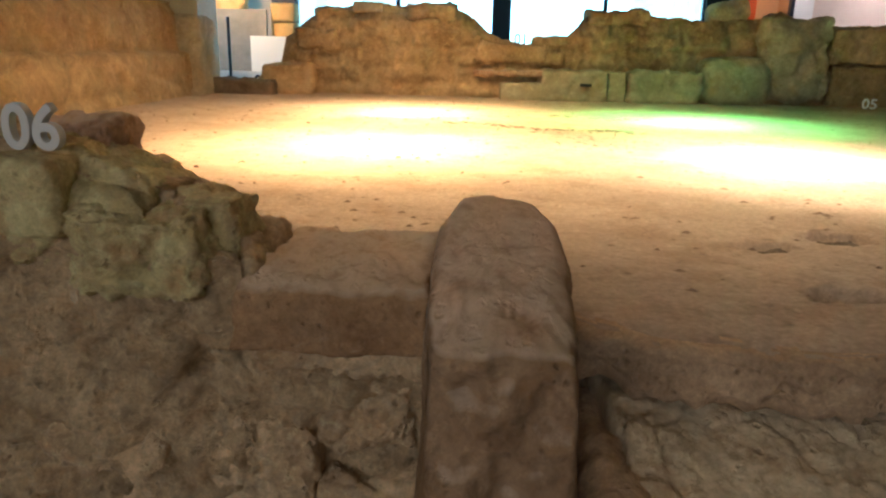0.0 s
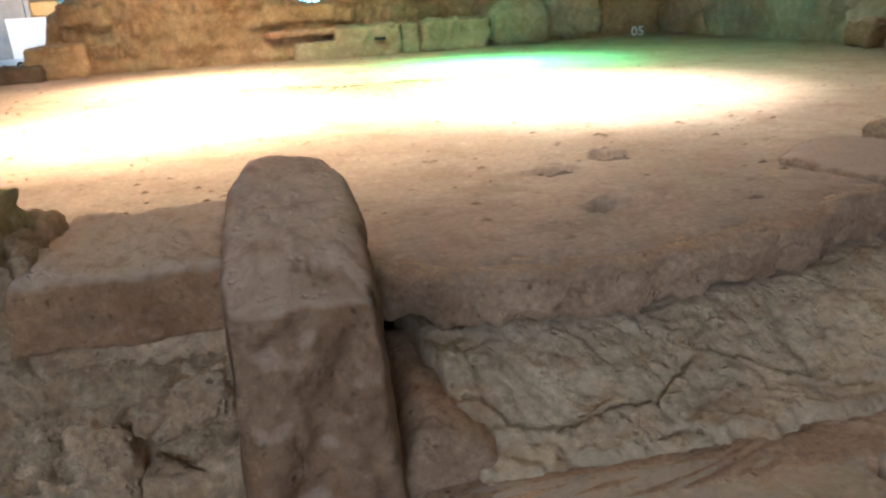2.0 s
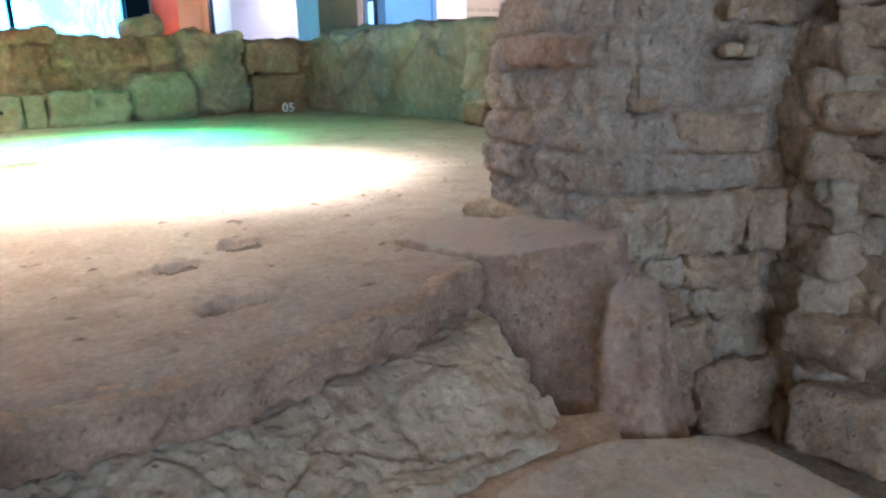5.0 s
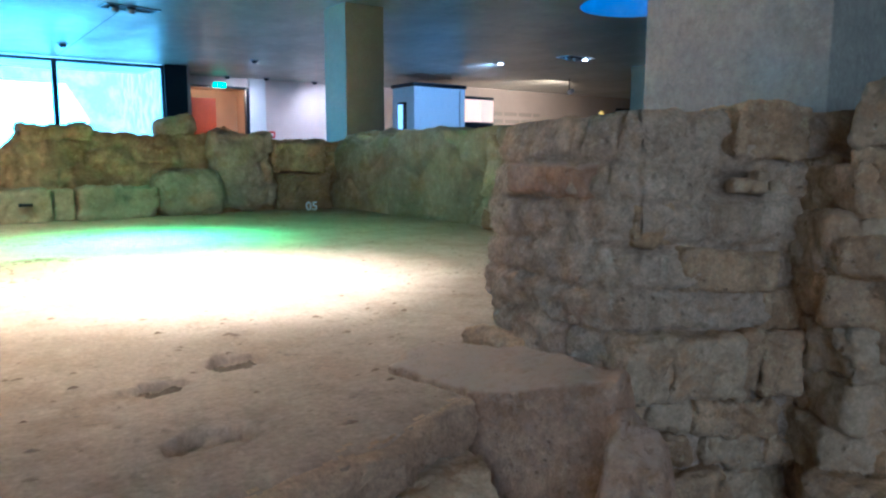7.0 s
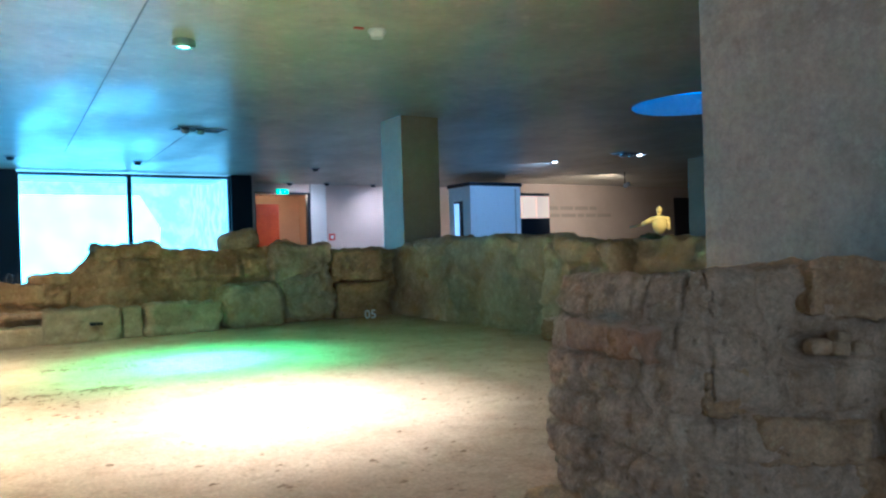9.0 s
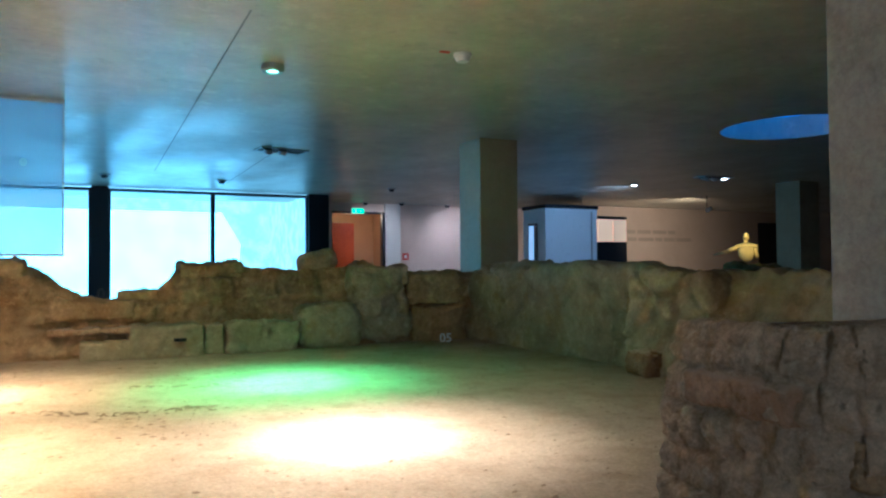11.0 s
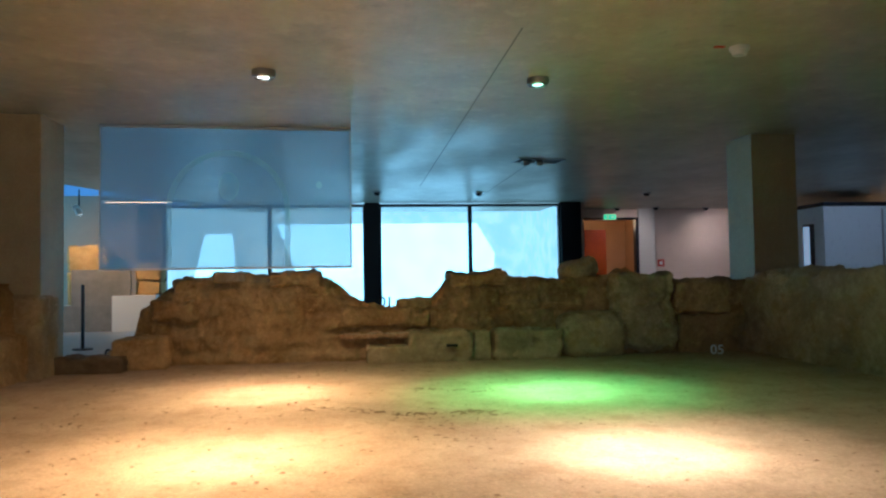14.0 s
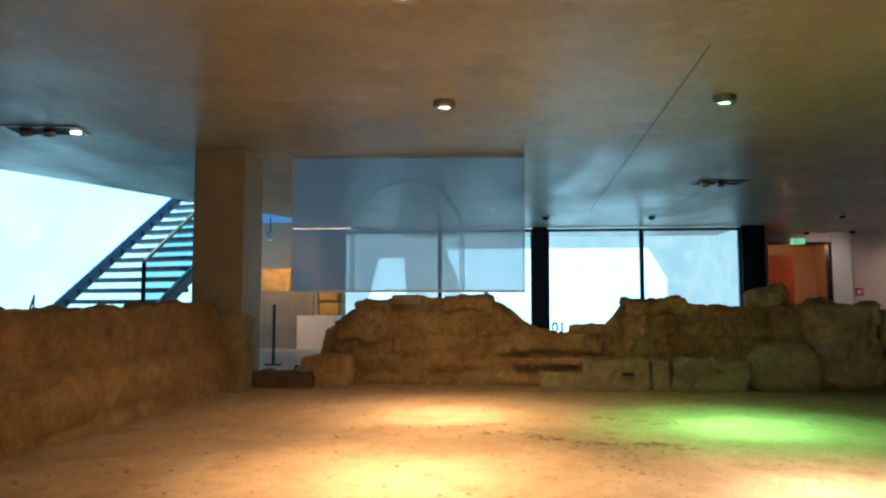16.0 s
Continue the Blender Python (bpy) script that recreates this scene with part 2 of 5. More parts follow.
M_STATUE = mat("golden_plaster", (0.62, 0.47, 0.22), (0.70, 0.55, 0.28), (0.66, 0.5, 0.25), 6, 30, 0.6, 0.1)
M_TEXT = plain("grey_wall_lettering", (0.27, 0.23, 0.19), 0.7)
M_LED = plain("lit_lamp_glass", (1.0, 0.93, 0.85), 0.4, emit=12.0)
M_LEDGREEN = plain("lit_green_lamp_glass", (0.45, 1.0, 0.72), 0.4, emit=10.0)
M_LEDWARM = plain("warm_lit_lamp_glass", (1.0, 0.72, 0.42), 0.4, emit=9.0)
M_SKYBLUE = plain("blue_lit_skylight_lining", (0.10, 0.33, 0.75), 0.5, emit=0.9)
M_MOSS = mat("mossy_rock", (0.07, 0.07, 0.02), (0.15, 0.13, 0.05), (0.2, 0.16, 0.07), 7, 40, 0.95, 0.6)
M_DISPLAY = mat("ochre_display_stone", (0.40, 0.26, 0.10), (0.55, 0.38, 0.17), (0.45, 0.3, 0.13), 4, 25, 0.9, 0.5, rnd=0.12)


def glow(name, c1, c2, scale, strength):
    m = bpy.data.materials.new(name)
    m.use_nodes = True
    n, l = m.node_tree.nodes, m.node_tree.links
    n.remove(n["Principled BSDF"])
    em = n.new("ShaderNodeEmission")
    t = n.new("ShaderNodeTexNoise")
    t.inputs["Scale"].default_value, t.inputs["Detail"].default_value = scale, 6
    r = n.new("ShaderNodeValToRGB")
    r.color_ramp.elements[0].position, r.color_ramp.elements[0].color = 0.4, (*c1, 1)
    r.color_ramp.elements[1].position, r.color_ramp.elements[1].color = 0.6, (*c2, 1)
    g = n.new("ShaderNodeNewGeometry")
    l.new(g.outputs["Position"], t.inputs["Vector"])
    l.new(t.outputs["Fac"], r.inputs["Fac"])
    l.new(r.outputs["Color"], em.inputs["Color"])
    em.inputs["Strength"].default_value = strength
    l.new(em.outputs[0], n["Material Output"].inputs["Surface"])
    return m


# emission in place of sun and daylight on the outside walls
M_DAYWHITE = glow("sun_patch_glow", (0.38, 0.78, 1.0), (0.42, 0.80, 1.0), 2.0, GLOW_N)
M_DAYSTONE = glow("blue_grey_stone_glow", (0.20, 0.38, 0.46), (0.27, 0.45, 0.52), 3.0, GLOW_N * 0.75)
# emissive colour of the sheet that replaces daylight by the stair
M_DAYSTAIR = glow("stair_daylight_glow", (0.30, 0.76, 1.0), (0.35, 0.79, 1.0), 0.8, GLOW_W)
# upper walls give off this blue themselves, instead of being lit from above
M_DAYBLUE = glow("blue_daylight_glow", (0.10, 0.36, 0.85), (0.14, 0.42, 0.9), 1.0, 1.0)


def glass(name, tint=(0.92, 0.97, 0.98), alpha=0.12, rough=0.02):
    m = bpy.data.materials.new(name)
    m.use_nodes = True
    n, l = m.node_tree.nodes, m.node_tree.links
    n.remove(n["Principled BSDF"])
    tr = n.new("ShaderNodeBsdfTransparent")
    tr.inputs["Color"].default_value = (*tint, 1)
    gl = n.new("ShaderNodeBsdfGlossy")
    gl.inputs["Roughness"].default_value = rough
    mx = n.new("ShaderNodeMixShader")
    mx.inputs[0].default_value = alpha
    l.new(tr.outputs[0], mx.inputs[1])
    l.new(gl.outputs[0], mx.inputs[2])
    l.new(mx.outputs[0], n["Material Output"].inputs["Surface"])
    return m


def gauze(name, colour, cover):
    m = bpy.data.materials.new(name)
    m.use_nodes = True
    n, l = m.node_tree.nodes, m.node_tree.links
    n.remove(n["Principled BSDF"])
    tr = n.new("ShaderNodeBsdfTransparent")
    tl = n.new("ShaderNodeBsdfTranslucent")
    df = n.new("ShaderNodeBsdfDiffuse")
    for s in (tl, df):
        s.inputs["Color"].default_value = (*colour, 1)
    m1, m2 = n.new("ShaderNodeMixShader"), n.new("ShaderNodeMixShader")
    m1.inputs[0].default_value, m2.inputs[0].default_value = 0.3, cover
    l.new(tl.outputs[0], m1.inputs[1])
    l.new(df.outputs[0], m1.inputs[2])
    l.new(tr.outputs[0], m2.inputs[1])
    l.new(m1.outputs[0], m2.inputs[2])
    l.new(m2.outputs[0], n["Material Output"].inputs["Surface"])
    return m


M_PANE = glass("window_glass", alpha=0.05)
M_BALUSTRADE = glass("balustrade_glass", (0.62, 0.82, 0.86), 0.12)
M_SCREEN = gauze("printed_gauze_screen", (0.50, 0.73, 0.96), 0.44)
M_SCREENLINE = gauze("printed_arch_line", (0.62, 0.93, 1.0), 0.5)


# ---- mesh helpers ----
def mesh_object(name, verts, faces, material, parent=None, label="", smooth=True):
    me = bpy.data.meshes.new(name)
    me.from_pydata([tuple(v) for v in verts], [], faces)
    me.update()
    if smooth:
        me.polygons.foreach_set("use_smooth", [True] * len(me.polygons))
    me.materials.append(material)
    ob = new(name, me)
    if parent:
        ob.parent = parent
    if label:
        tagged(ob, label)
    return ob


def part(name, bm, material, parent=None, label="", smooth=False):
    me = bpy.data.meshes.new(name)
    bm.to_mesh(me)
    bm.free()
    if smooth:
        me.polygons.foreach_set("use_smooth", [True] * len(me.polygons))
    me.materials.append(material)
    ob = new(name, me)
    if parent:
        ob.parent = parent
    if label:
        tagged(ob, label)
    return ob


def box_bm(x0, x1, y0, y1, z0, z1, bevel=0.0, m=None):
    bm = bmesh.new()
    bmesh.ops.create_cube(bm, size=1)
    bmesh.ops.scale(bm, vec=(x1 - x0, y1 - y0, z1 - z0), verts=bm.verts)
    bmesh.ops.translate(bm, vec=((x0 + x1) / 2, (y0 + y1) / 2, (z0 + z1) / 2), verts=bm.verts)
    if bevel:
        bmesh.ops.bevel(bm, geom=list(bm.edges), offset=bevel, segments=2, affect="EDGES", profile=0.7)
    if m:
        bmesh.ops.transform(bm, matrix=m, verts=bm.verts)
    return bm


def cyl_bm(x, y, z0, z1, r, r2=None, seg=20, m=None):
    bm = bmesh.new()
    bmesh.ops.create_cone(bm, cap_ends=True, segments=seg, radius1=r, radius2=r if r2 is None else r2, depth=z1 - z0)
    bmesh.ops.translate(bm, vec=(x, y, (z0 + z1) / 2), verts=bm.verts)
    if m:
        bmesh.ops.transform(bm, matrix=m, verts=bm.verts)
    return bm


def empty(name, loc, label, category, group="", kind=""):
    ob = new(name)
    ob.empty_display_size = 0.1
    return tagged(ob, label, category, group, kind)


def fbm(p, freq, octaves=4):
    return noise.fractal(p * freq, 1.0, 2.0, octaves)


def rock(name, centre, size, material, seed=0, n=14, r=0.3, amp=0.05, freq=6.0, turn=0.0, tilt=(0, 0), parent=None, label="", shape=None, chips=0.0):
    """A worn stone: a rounded block with uneven faces. r: rounding as a share of the shortest half; amp: unevenness in metres."""
    h = Vector(size) / 2
    rad = r * min(h)
    longest = max(h)
    seg = [max(4, int(round(n * a / longest))) for a in h]
    verts, faces, index = [], [], {}

    def vert(i, j, k):
        key = (i, j, k)
        if key in index:
            return index[key]
        p = Vector(((2 * i / seg[0] - 1) * h.x, (2 * j / seg[1] - 1) * h.y, (2 * k / seg[2] - 1) * h.z))
        c = Vector([max(-(a - rad), min(a - rad, q)) for a, q in zip(h, p)])
        d = p - c
        if d.length > 1e-9:
            d.normalize()
        out = c + d * rad
        s = Vector((seed * 7.31, seed * 3.17, seed * 1.73))
        nrm = d if d.length > 0 else out.normalized()
        vc = (out + s) * freq * 0.8
        near = noise.voronoi(vc)
        tip = noise.noise_vector(near[1][0] * 3.7)
        off = vc - near[1][0]
        g = amp * (0.45 * fbm(out + s, freq, 6) + 1.3 * (tip.x * off.x + tip.y * off.y + tip.z * off.z) + 0.25 * fbm(out + s, freq * 5, 4))
        if chips:
            g -= chips * max(0.0, 0.10 - (near[0][1] - near[0][0])) / 0.10
        out = out + nrm * g + noise.noise_vector((out + s) * freq * 0.5) * amp * 0.5
        if shape:
            out = Vector(shape(out, h))
        index[key] = len(verts)
        verts.append(out)
        return index[key]

    a, b, c = seg
    for i in range(a):
        for j in range(b):
            faces.append((vert(i, j, 0), vert(i, j + 1, 0), vert(i + 1, j + 1, 0), vert(i + 1, j, 0)))
            faces.append((vert(i, j, c), vert(i + 1, j, c), vert(i + 1, j + 1, c), vert(i, j + 1, c)))
    for i in range(a):
        for k in range(c):
            faces.append((vert(i, 0, k), vert(i + 1, 0, k), vert(i + 1, 0, k + 1), vert(i, 0, k + 1)))
            faces.append((vert(i, b, k), vert(i, b, k + 1), vert(i + 1, b, k + 1), vert(i + 1, b, k)))
    for j in range(b):
        for k in range(c):
            faces.append((vert(0, j, k), vert(0, j, k + 1), vert(0, j + 1, k + 1), vert(0, j + 1, k)))
            faces.append((vert(a, j, k), vert(a, j + 1, k), vert(a, j + 1, k + 1), vert(a, j, k + 1)))
    m = pose(*centre, tilt[0], tilt[1], turn)
    return mesh_object(name, [m @ v for v in verts], faces, material, parent, label)


def hewn(name, low, high, material, seed=0, parent=None, label="", amp=0.012, freq=7.0, pitch=0.014, edge=0.02, chips=0.004, shape=None):
    """A broken or dressed stone between two outlines (counter-clockwise, same count): rough sides, worn upper edge, uneven top."""
    low, high = [Vector(p) for p in low], [Vector(p) for p in high]
    n = len(low)
    c_low, c_high = sum(low, Vector()) / n, sum(high, Vector()) / n
    ring_l, ring_h = [], []
    for i in range(n):
        a, b, c, d = low[i], low[(i + 1) % n], high[i], high[(i + 1) % n]
        m = max(2, int(max((b - a).length, (d - c).length) / pitch))
        for k in range(m):
            ring_l.append(a.lerp(b, k / m))
            ring_h.append(c.lerp(d, k / m))
    m = len(ring_l)
    for _ in range(3):
        ring_l = [(ring_l[i - 1] + 2 * ring_l[i] + ring_l[(i + 1) % m]) / 4 for i in range(m)]
        ring_h = [(ring_h[i - 1] + 2 * ring_h[i] + ring_h[(i + 1) % m]) / 4 for i in range(m)]
    tall = max(0.02, (c_high - c_low).length)
    rows = max(4, int(tall / pitch))
    shift = Vector((seed * 7.31, seed * 3.17, seed * 1.73))
    reach = min((p - c_high).length for p in ring_h)
    verts, faces = [], []

    def put(p, nrm):
        q = p + shift
        vc = q * freq * 0.8
        near = noise.voronoi(vc)
        tip = noise.noise_vector(near[1][0] * 3.7)
        g = amp * (0.8 * fbm(q, freq, 6) + 0.9 * tip.dot(vc - near[1][0]) + 0.3 * fbm(q, freq * 5, 4))
        g -= chips * max(0.0, 0.08 - (near[0][1] - near[0][0])) / 0.08
        p = p + nrm * g + noise.noise_vector(q * freq * 0.5) * amp * 0.4
        verts.append(Vector(shape(p)) if shape else p)

    def sweep(j, a, b, f, z_drop, up):
        for i in range(m):
            p = ring_l[i].lerp(ring_h[i], f)
            c = c_low.lerp(c_high, f)
            out = Vector((p.x - c.x, p.y - c.y, 0))
            size = out.length or 1e-6
            out /= size
            p = p - out * min(a, size) if b is None else Vector((c.x + (p.x - c.x) * b, c.y + (p.y - c.y) * b, c.z + (p.z - c.z) * b))
            p.z -= z_drop
            put(p, (out * (1 - up) + Vector((0, 0, up))).normalized())
    j = 0
    for k in range(rows + 1):
        sweep(j, 0.0, None, k / rows * (1 - edge / tall), 0.0, 0.0)
        j += 1
    for ang in (22, 45, 68, 90):
        w = math.radians(ang)
        f = 1 - edge / tall + edge / tall * math.sin(w)
        sweep(j, edge * (1 - math.cos(w)), None, f, 0.0, ang / 90)
        j += 1
    caps = max(4, int(reach / pitch))
    lead = 1 - edge / max(reach, edge * 1.5)
    for k in range(1, caps + 1):
        sweep(j, 0.0, max(0.002, lead * (1 - k / caps)), 1.0, 0.0, 1.0)
        j += 1
    for k in range(j - 1):
        for i in range(m):
            a, b = k * m + i, k * m + (i + 1) % m
            faces.append((a, b, b + m, a + m))
    faces.append(tuple(range(m - 1, -1, -1)))
    faces.append(tuple((j - 1) * m + i for i in range(m)))
    return mesh_object(name, verts, faces, material, parent, label)


def lerp_table(table, x):
    if x <= table[0][0]:
        return table[0][1]
    for (x0, y0), (x1, y1) in zip(table, table[1:]):
        if x <= x1:
            return y0 + (y1 - y0) * (x - x0) / (x1 - x0)
    return table[-1][1]


def smooth(a, b, x):
    t = max(0.0, min(1.0, (x - a) / (b - a)))
    return t * t * (3 - 2 * t)


def masonry(s, z, courses, seed):
    """Relief of flush coursed rubble: blocks set a little in or out and tilted, with worn joints that come and go."""
    zw = z + 0.018 * noise.noise(Vector((s * 4.0, z * 3.0, seed))) + 0.006 * noise.noise(Vector((s * 17.0, z * 9.0, seed)))
    c = sum(1 for b in courses if zw > b)
    lo = courses[c - 1] if c else courses[0] - 0.12
    hi = courses[c] if c < len(courses) else courses[-1] + 0.12
    wide = 0.15 + 0.07 * noise.cell(Vector((c + 0.5, seed, 0.5)))
    sw = s + 0.37 * c + 0.02 * noise.noise(Vector((s * 5.0, z * 8.0, seed + 4)))
    k = math.floor(sw / wide)
    cut = 0.28 * noise.cell(Vector((k + 0.5, c + 0.5, seed)))
    cut2 = 0.28 * noise.cell(Vector((k + 1.5, c + 0.5, seed)))
    u = sw / wide - k
    if u < 0.15 + cut * 0.5:
        k, u = k - 1, u + 1
        cut, cut2 = 0.28 * noise.cell(Vector((k + 0.5, c + 0.5, seed))), cut
    a, b = 0.15 + cut * 0.5, 1.15 + cut2 * 0.5
    d = min((u - a) * wide, (b - u) * wide, zw - lo, hi - zw)
    h = noise.cell_vector(Vector((k + 0.5, c + 0.5, seed + 0.5)))
    block = 0.034 * (h.x - 0.5) + 0.14 * (h.y - 0.5) * (zw - (lo + hi) / 2) + 0.10 * (h.z - 0.5) * (u - 0.6) * wide
    open_ = max(0.0, min(1.0, 0.55 + 1.3 * noise.noise(Vector((s * 6.0, z * 6.0, seed + 9)))))
    return block * smooth(0.0, 0.012, d) - 0.026 * open_ * math.exp(-(max(0.0, d) / 0.008) ** 2) - 0.008 * math.exp(-(max(0.0, d) / 0.02) ** 2)


def ruin_wall(name, path, crest, thick, material, label, step=0.035, rows=34, base=-0.08, batter=0.06, amp=0.05, seed=1, ledge=None, jag=0.03, cell=3.5, freq=2.6, fine=0.012, strata=0.0, joint_depth=0.035, courses=None, unit=1.0):
    """A broken masonry wall: path = plan line of its visible face (room side to the right of the way), crest = height along the way."""
    pts = [Vector((*p, 0)) for p in path]
    lens = [0.0]
    for p, q in zip(pts, pts[1:]):
        lens.append(lens[-1] + (q - p).length)
    total = lens[-1]
    n = int(total / step)
    verts, faces = [], []
    prof = rows + 1 + 5 + 4
    for i in range(n + 1):
        s = total * i / n
        k = max(j for j in range(len(pts) - 1) if lens[j] <= s + 1e-9)
        f = (s - lens[k]) / (lens[k + 1] - lens[k])
        p = pts[k].lerp(pts[k + 1], f)
        way = (pts[k + 1] - pts[k]).normalized()
        out = Vector((way.y, -way.x, 0))
        top = lerp_table(crest, s) + jag * noise.fractal(Vector((s * 5, seed, 0)), 1.0, 2.0, 3)
        for j in range(prof):
            if j <= rows:
                v = j / rows
                z = base + (top - base) * v
                off = batter * (1 - v)
                if ledge and z < ledge[0]:
                    off += ledge[1]
                q = p + out * off
                q.z = z
                vo = noise.voronoi(Vector((q.x, q.y, q.z * 1.7)) * cell + Vector((seed, 0, 0)))[0]
                joint = max(0.0, 0.16 - (vo[1] - vo[0])) / 0.16
                g = fbm(q + Vector((seed, 0, 0)), freq, 6) * amp - joint_depth * joint + fine * fbm(q, freq * 5, 4)
                if courses:
                    g += unit ** 0.4 * masonry(s / unit, z / unit, [c / unit for c in courses], seed)
                if strata:
                    lay = noise.noise(Vector((q.x * 0.9 + seed, q.y * 0.9, q.z * 9 + 0.6 * noise.noise(q * 1.7))))
                    g += strata * (lay - 0.6 * max(0.0, 0.25 - abs(lay)) / 0.25)
                q = q + out * (g - (0.05 * smooth(0.85, 1.0, v)))
            elif j <= rows + 5:
                u = (j - rows) / 5
                q = p - out * (thick * u)
                q.z = top + 0.05 * fbm(Vector((q.x * 3, q.y * 3, seed)), 1.6, 4) - 0.03 * u
            else:
                u = (j - rows - 5) / 4
                q = p - out * thick
                q.z = top - 0.03 + (base - top) * u
            verts.append(q)
        if i:
            for j in range(prof - 1):
                a, b = (i - 1) * prof + j, i * prof + j
                faces.append((a, b, b + 1, a + 1))
    faces.append(tuple(range(prof - 1, -1, -1)))
    faces.append(tuple(n * prof + j for j in range(prof)))
    ob = mesh_object(name, verts, faces, material)
    return tagged(ob, label, "wall", kind="structure")


# ---- building shell ----
def slab(name, x0, x1, y0, y1, z0, z1, material, label, category, kind="structure"):
    return tagged(part(name, box_bm(x0, x1, y0, y1, z0, z1), material), label, category, kind=kind)


slab("ground", -14, 24, -6, 24, -0.9, -0.5, M_MORTAR, "earthen ground under the excavated ruin", "ground")
slab("floor_north", -14, 22, 9.35, 22, -0.5, -0.02, M_MFLOOR, "polished grey museum floor behind the ruin", "floor")
slab("floor_west", -14, -3.45, -4.0, 9.35, -0.5, -0.02, M_MFLOOR, "polished grey museum floor beside the ruin", "floor")
slab("floor_east", 5.7, 22, -4.0, 9.35, -0.5, -0.02, M_MFLOOR, "polished grey museum floor beyond the side wall", "floor")

# ceiling: cut away over the stair well, with a round opening for the skylight
EDGE = Vector((0.347, 0.938, 0)).normalized()
SIDE = Vector((-EDGE.y, EDGE.x, 0))


def ceiling():
    bm = bmesh.new()
    cx, cy, r = 8.4, 6.6, 0.82
    ring = [bm.verts.new((cx + r * math.cos(a), cy + r * math.sin(a), CEIL)) for a in [2 * math.pi * k / 40 for k in range(40)]]
    sq = [bm.verts.new(v) for v in ((7, 5, CEIL), (10, 5, CEIL), (10, 8.2, CEIL), (7, 8.2, CEIL))]
    # ring to square: one fan per side
    corner = [min(range(40), key=lambda k: (ring[k].co - s.co).length) for s in sq]
    for c in range(4):
        a, b = corner[c], corner[(c + 1) % 4]
        k = a
        mid = False
        while k != b:
            nx = (k + 1) % 40
            use = sq[c] if ((k - a) % 40) < ((b - a) % 40) / 2 else sq[(c + 1) % 4]
            if use is sq[(c + 1) % 4] and not mid:
                bm.faces.new((sq[c], sq[(c + 1) % 4], ring[k]))
                mid = True
            bm.faces.new((ring[k], use, ring[nx]))
            k = nx
    def quad(*p):
        bm.faces.new([bm.verts.new((x, y, CEIL)) for x, y in p])
    quad((7, -4), (22, -4), (22, 5), (7, 5))
    quad((10, 5), (22, 5), (22, 8.2), (10, 8.2))
    quad((7, 8.2), (10, 8.2), (22, 8.2), (22, 19), (7, 19))
    quad((-6.9, -4), (7, -4), (7, 5), (-6.9, 5))
    quad((-6.9, 5), (7, 5), (7, 8.2), (-6.69, 8.2), (-6.9, 7.64))
    quad((-6.69, 8.2), (7, 8.2), (7, 19), (-2.69, 19))
    quad((-12, -4), (-6.9, -4), (-6.9, 7.64), (-12, 7.64))
    bmesh.ops.remove_doubles(bm, verts=bm.verts, dist=0.001)
    bmesh.ops.recalc_face_normals(bm, faces=bm.faces)
    geo = bmesh.ops.extrude_face_region(bm, geom=list(bm.faces))
    bmesh.ops.translate(bm, vec=(0, 0, 0.3), verts=[v for v in geo["geom"] if isinstance(v, bmesh.types.BMVert)])
    bmesh.ops.recalc_face_normals(bm, faces=bm.faces)
    return tagged(part("ceiling", bm, M_CEIL), "smooth cast concrete ceiling with a bluish sheen", "ceiling", kind="structure")


ceiling()
# thin recessed joints of the concrete pours
for x, y0, y1 in ((1.46, 5.2, 13.8), (2.9, 11.2, 16.5)):
    slab("ceiling_joint", x - 0.007, x + 0.007, y0, y1, CEIL - 0.0025, CEIL - 0.001, M_JOINT, "thin dark joint in the concrete ceiling", "joint", "structure")

# skylight
sk = empty("skylight", (8.4, 6.6, CEIL), "round blue-lit skylight set in the concrete ceiling", "skylight", kind="structure")
bm = bmesh.new()
bmesh.ops.create_cone(bm, cap_ends=False, segments=40, radius1=0.84, radius2=0.84, depth=0.6)
bmesh.ops.translate(bm, vec=(8.4, 6.6, CEIL + 0.305), verts=bm.verts)
part("lining", bm, M_SKYBLUE, sk, "blue lit lining")
part("diffuser", cyl_bm(8.4, 6.6, CEIL + 0.6, CEIL + 0.63, 0.84, seg=40), M_SKYBLUE, sk)

# outer walls
for x0, x1, z0, z1 in ((-12, -5.2, -0.5, 3.2), (0.8, 22, -0.5, 3.2), (-5.2, 0.8, -0.5, 0.9), (-5.2, 0.8, 2.5, 3.2)):
    slab("wall_south", x0, x1, -4.3, -4.0, z0, z1, M_PLASTER, "plain plastered wall behind the walkway", "wall")
# unseen window, added only to frame the fill light
w = empty("added_window_south", (-2.2, -4.15, 0.9), "added unseen window behind the walkway, built round the fill light", "window", kind="structure")
for x0, x1, z0, z1 in ((-5.2, -5.14, 0.9, 2.5), (0.74, 0.8, 0.9, 2.5), (-5.14, 0.74, 0.9, 0.96), (-5.14, 0.74, 2.44, 2.5), (-2.23, -2.17, 0.96, 2.44)):
    part("window_frame", box_bm(x0, x1, -4.2, -4.1, z0, z1, 0.004), M_WHITE, w)
for x0, x1 in ((-5.14, -2.23), (-2.17, 0.74)):
    part("pane", box_bm(x0, x1, -4.156, -4.144, 0.96, 2.44), M_PANE, w).visible_shadow = False
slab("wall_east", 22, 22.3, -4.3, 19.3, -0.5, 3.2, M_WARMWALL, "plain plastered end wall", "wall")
slab("wall_west", -12.3, -12, -4.3, 19.3, -0.5, 6.0, M_PLASTER, "plain plastered wall of the stair well", "wall")
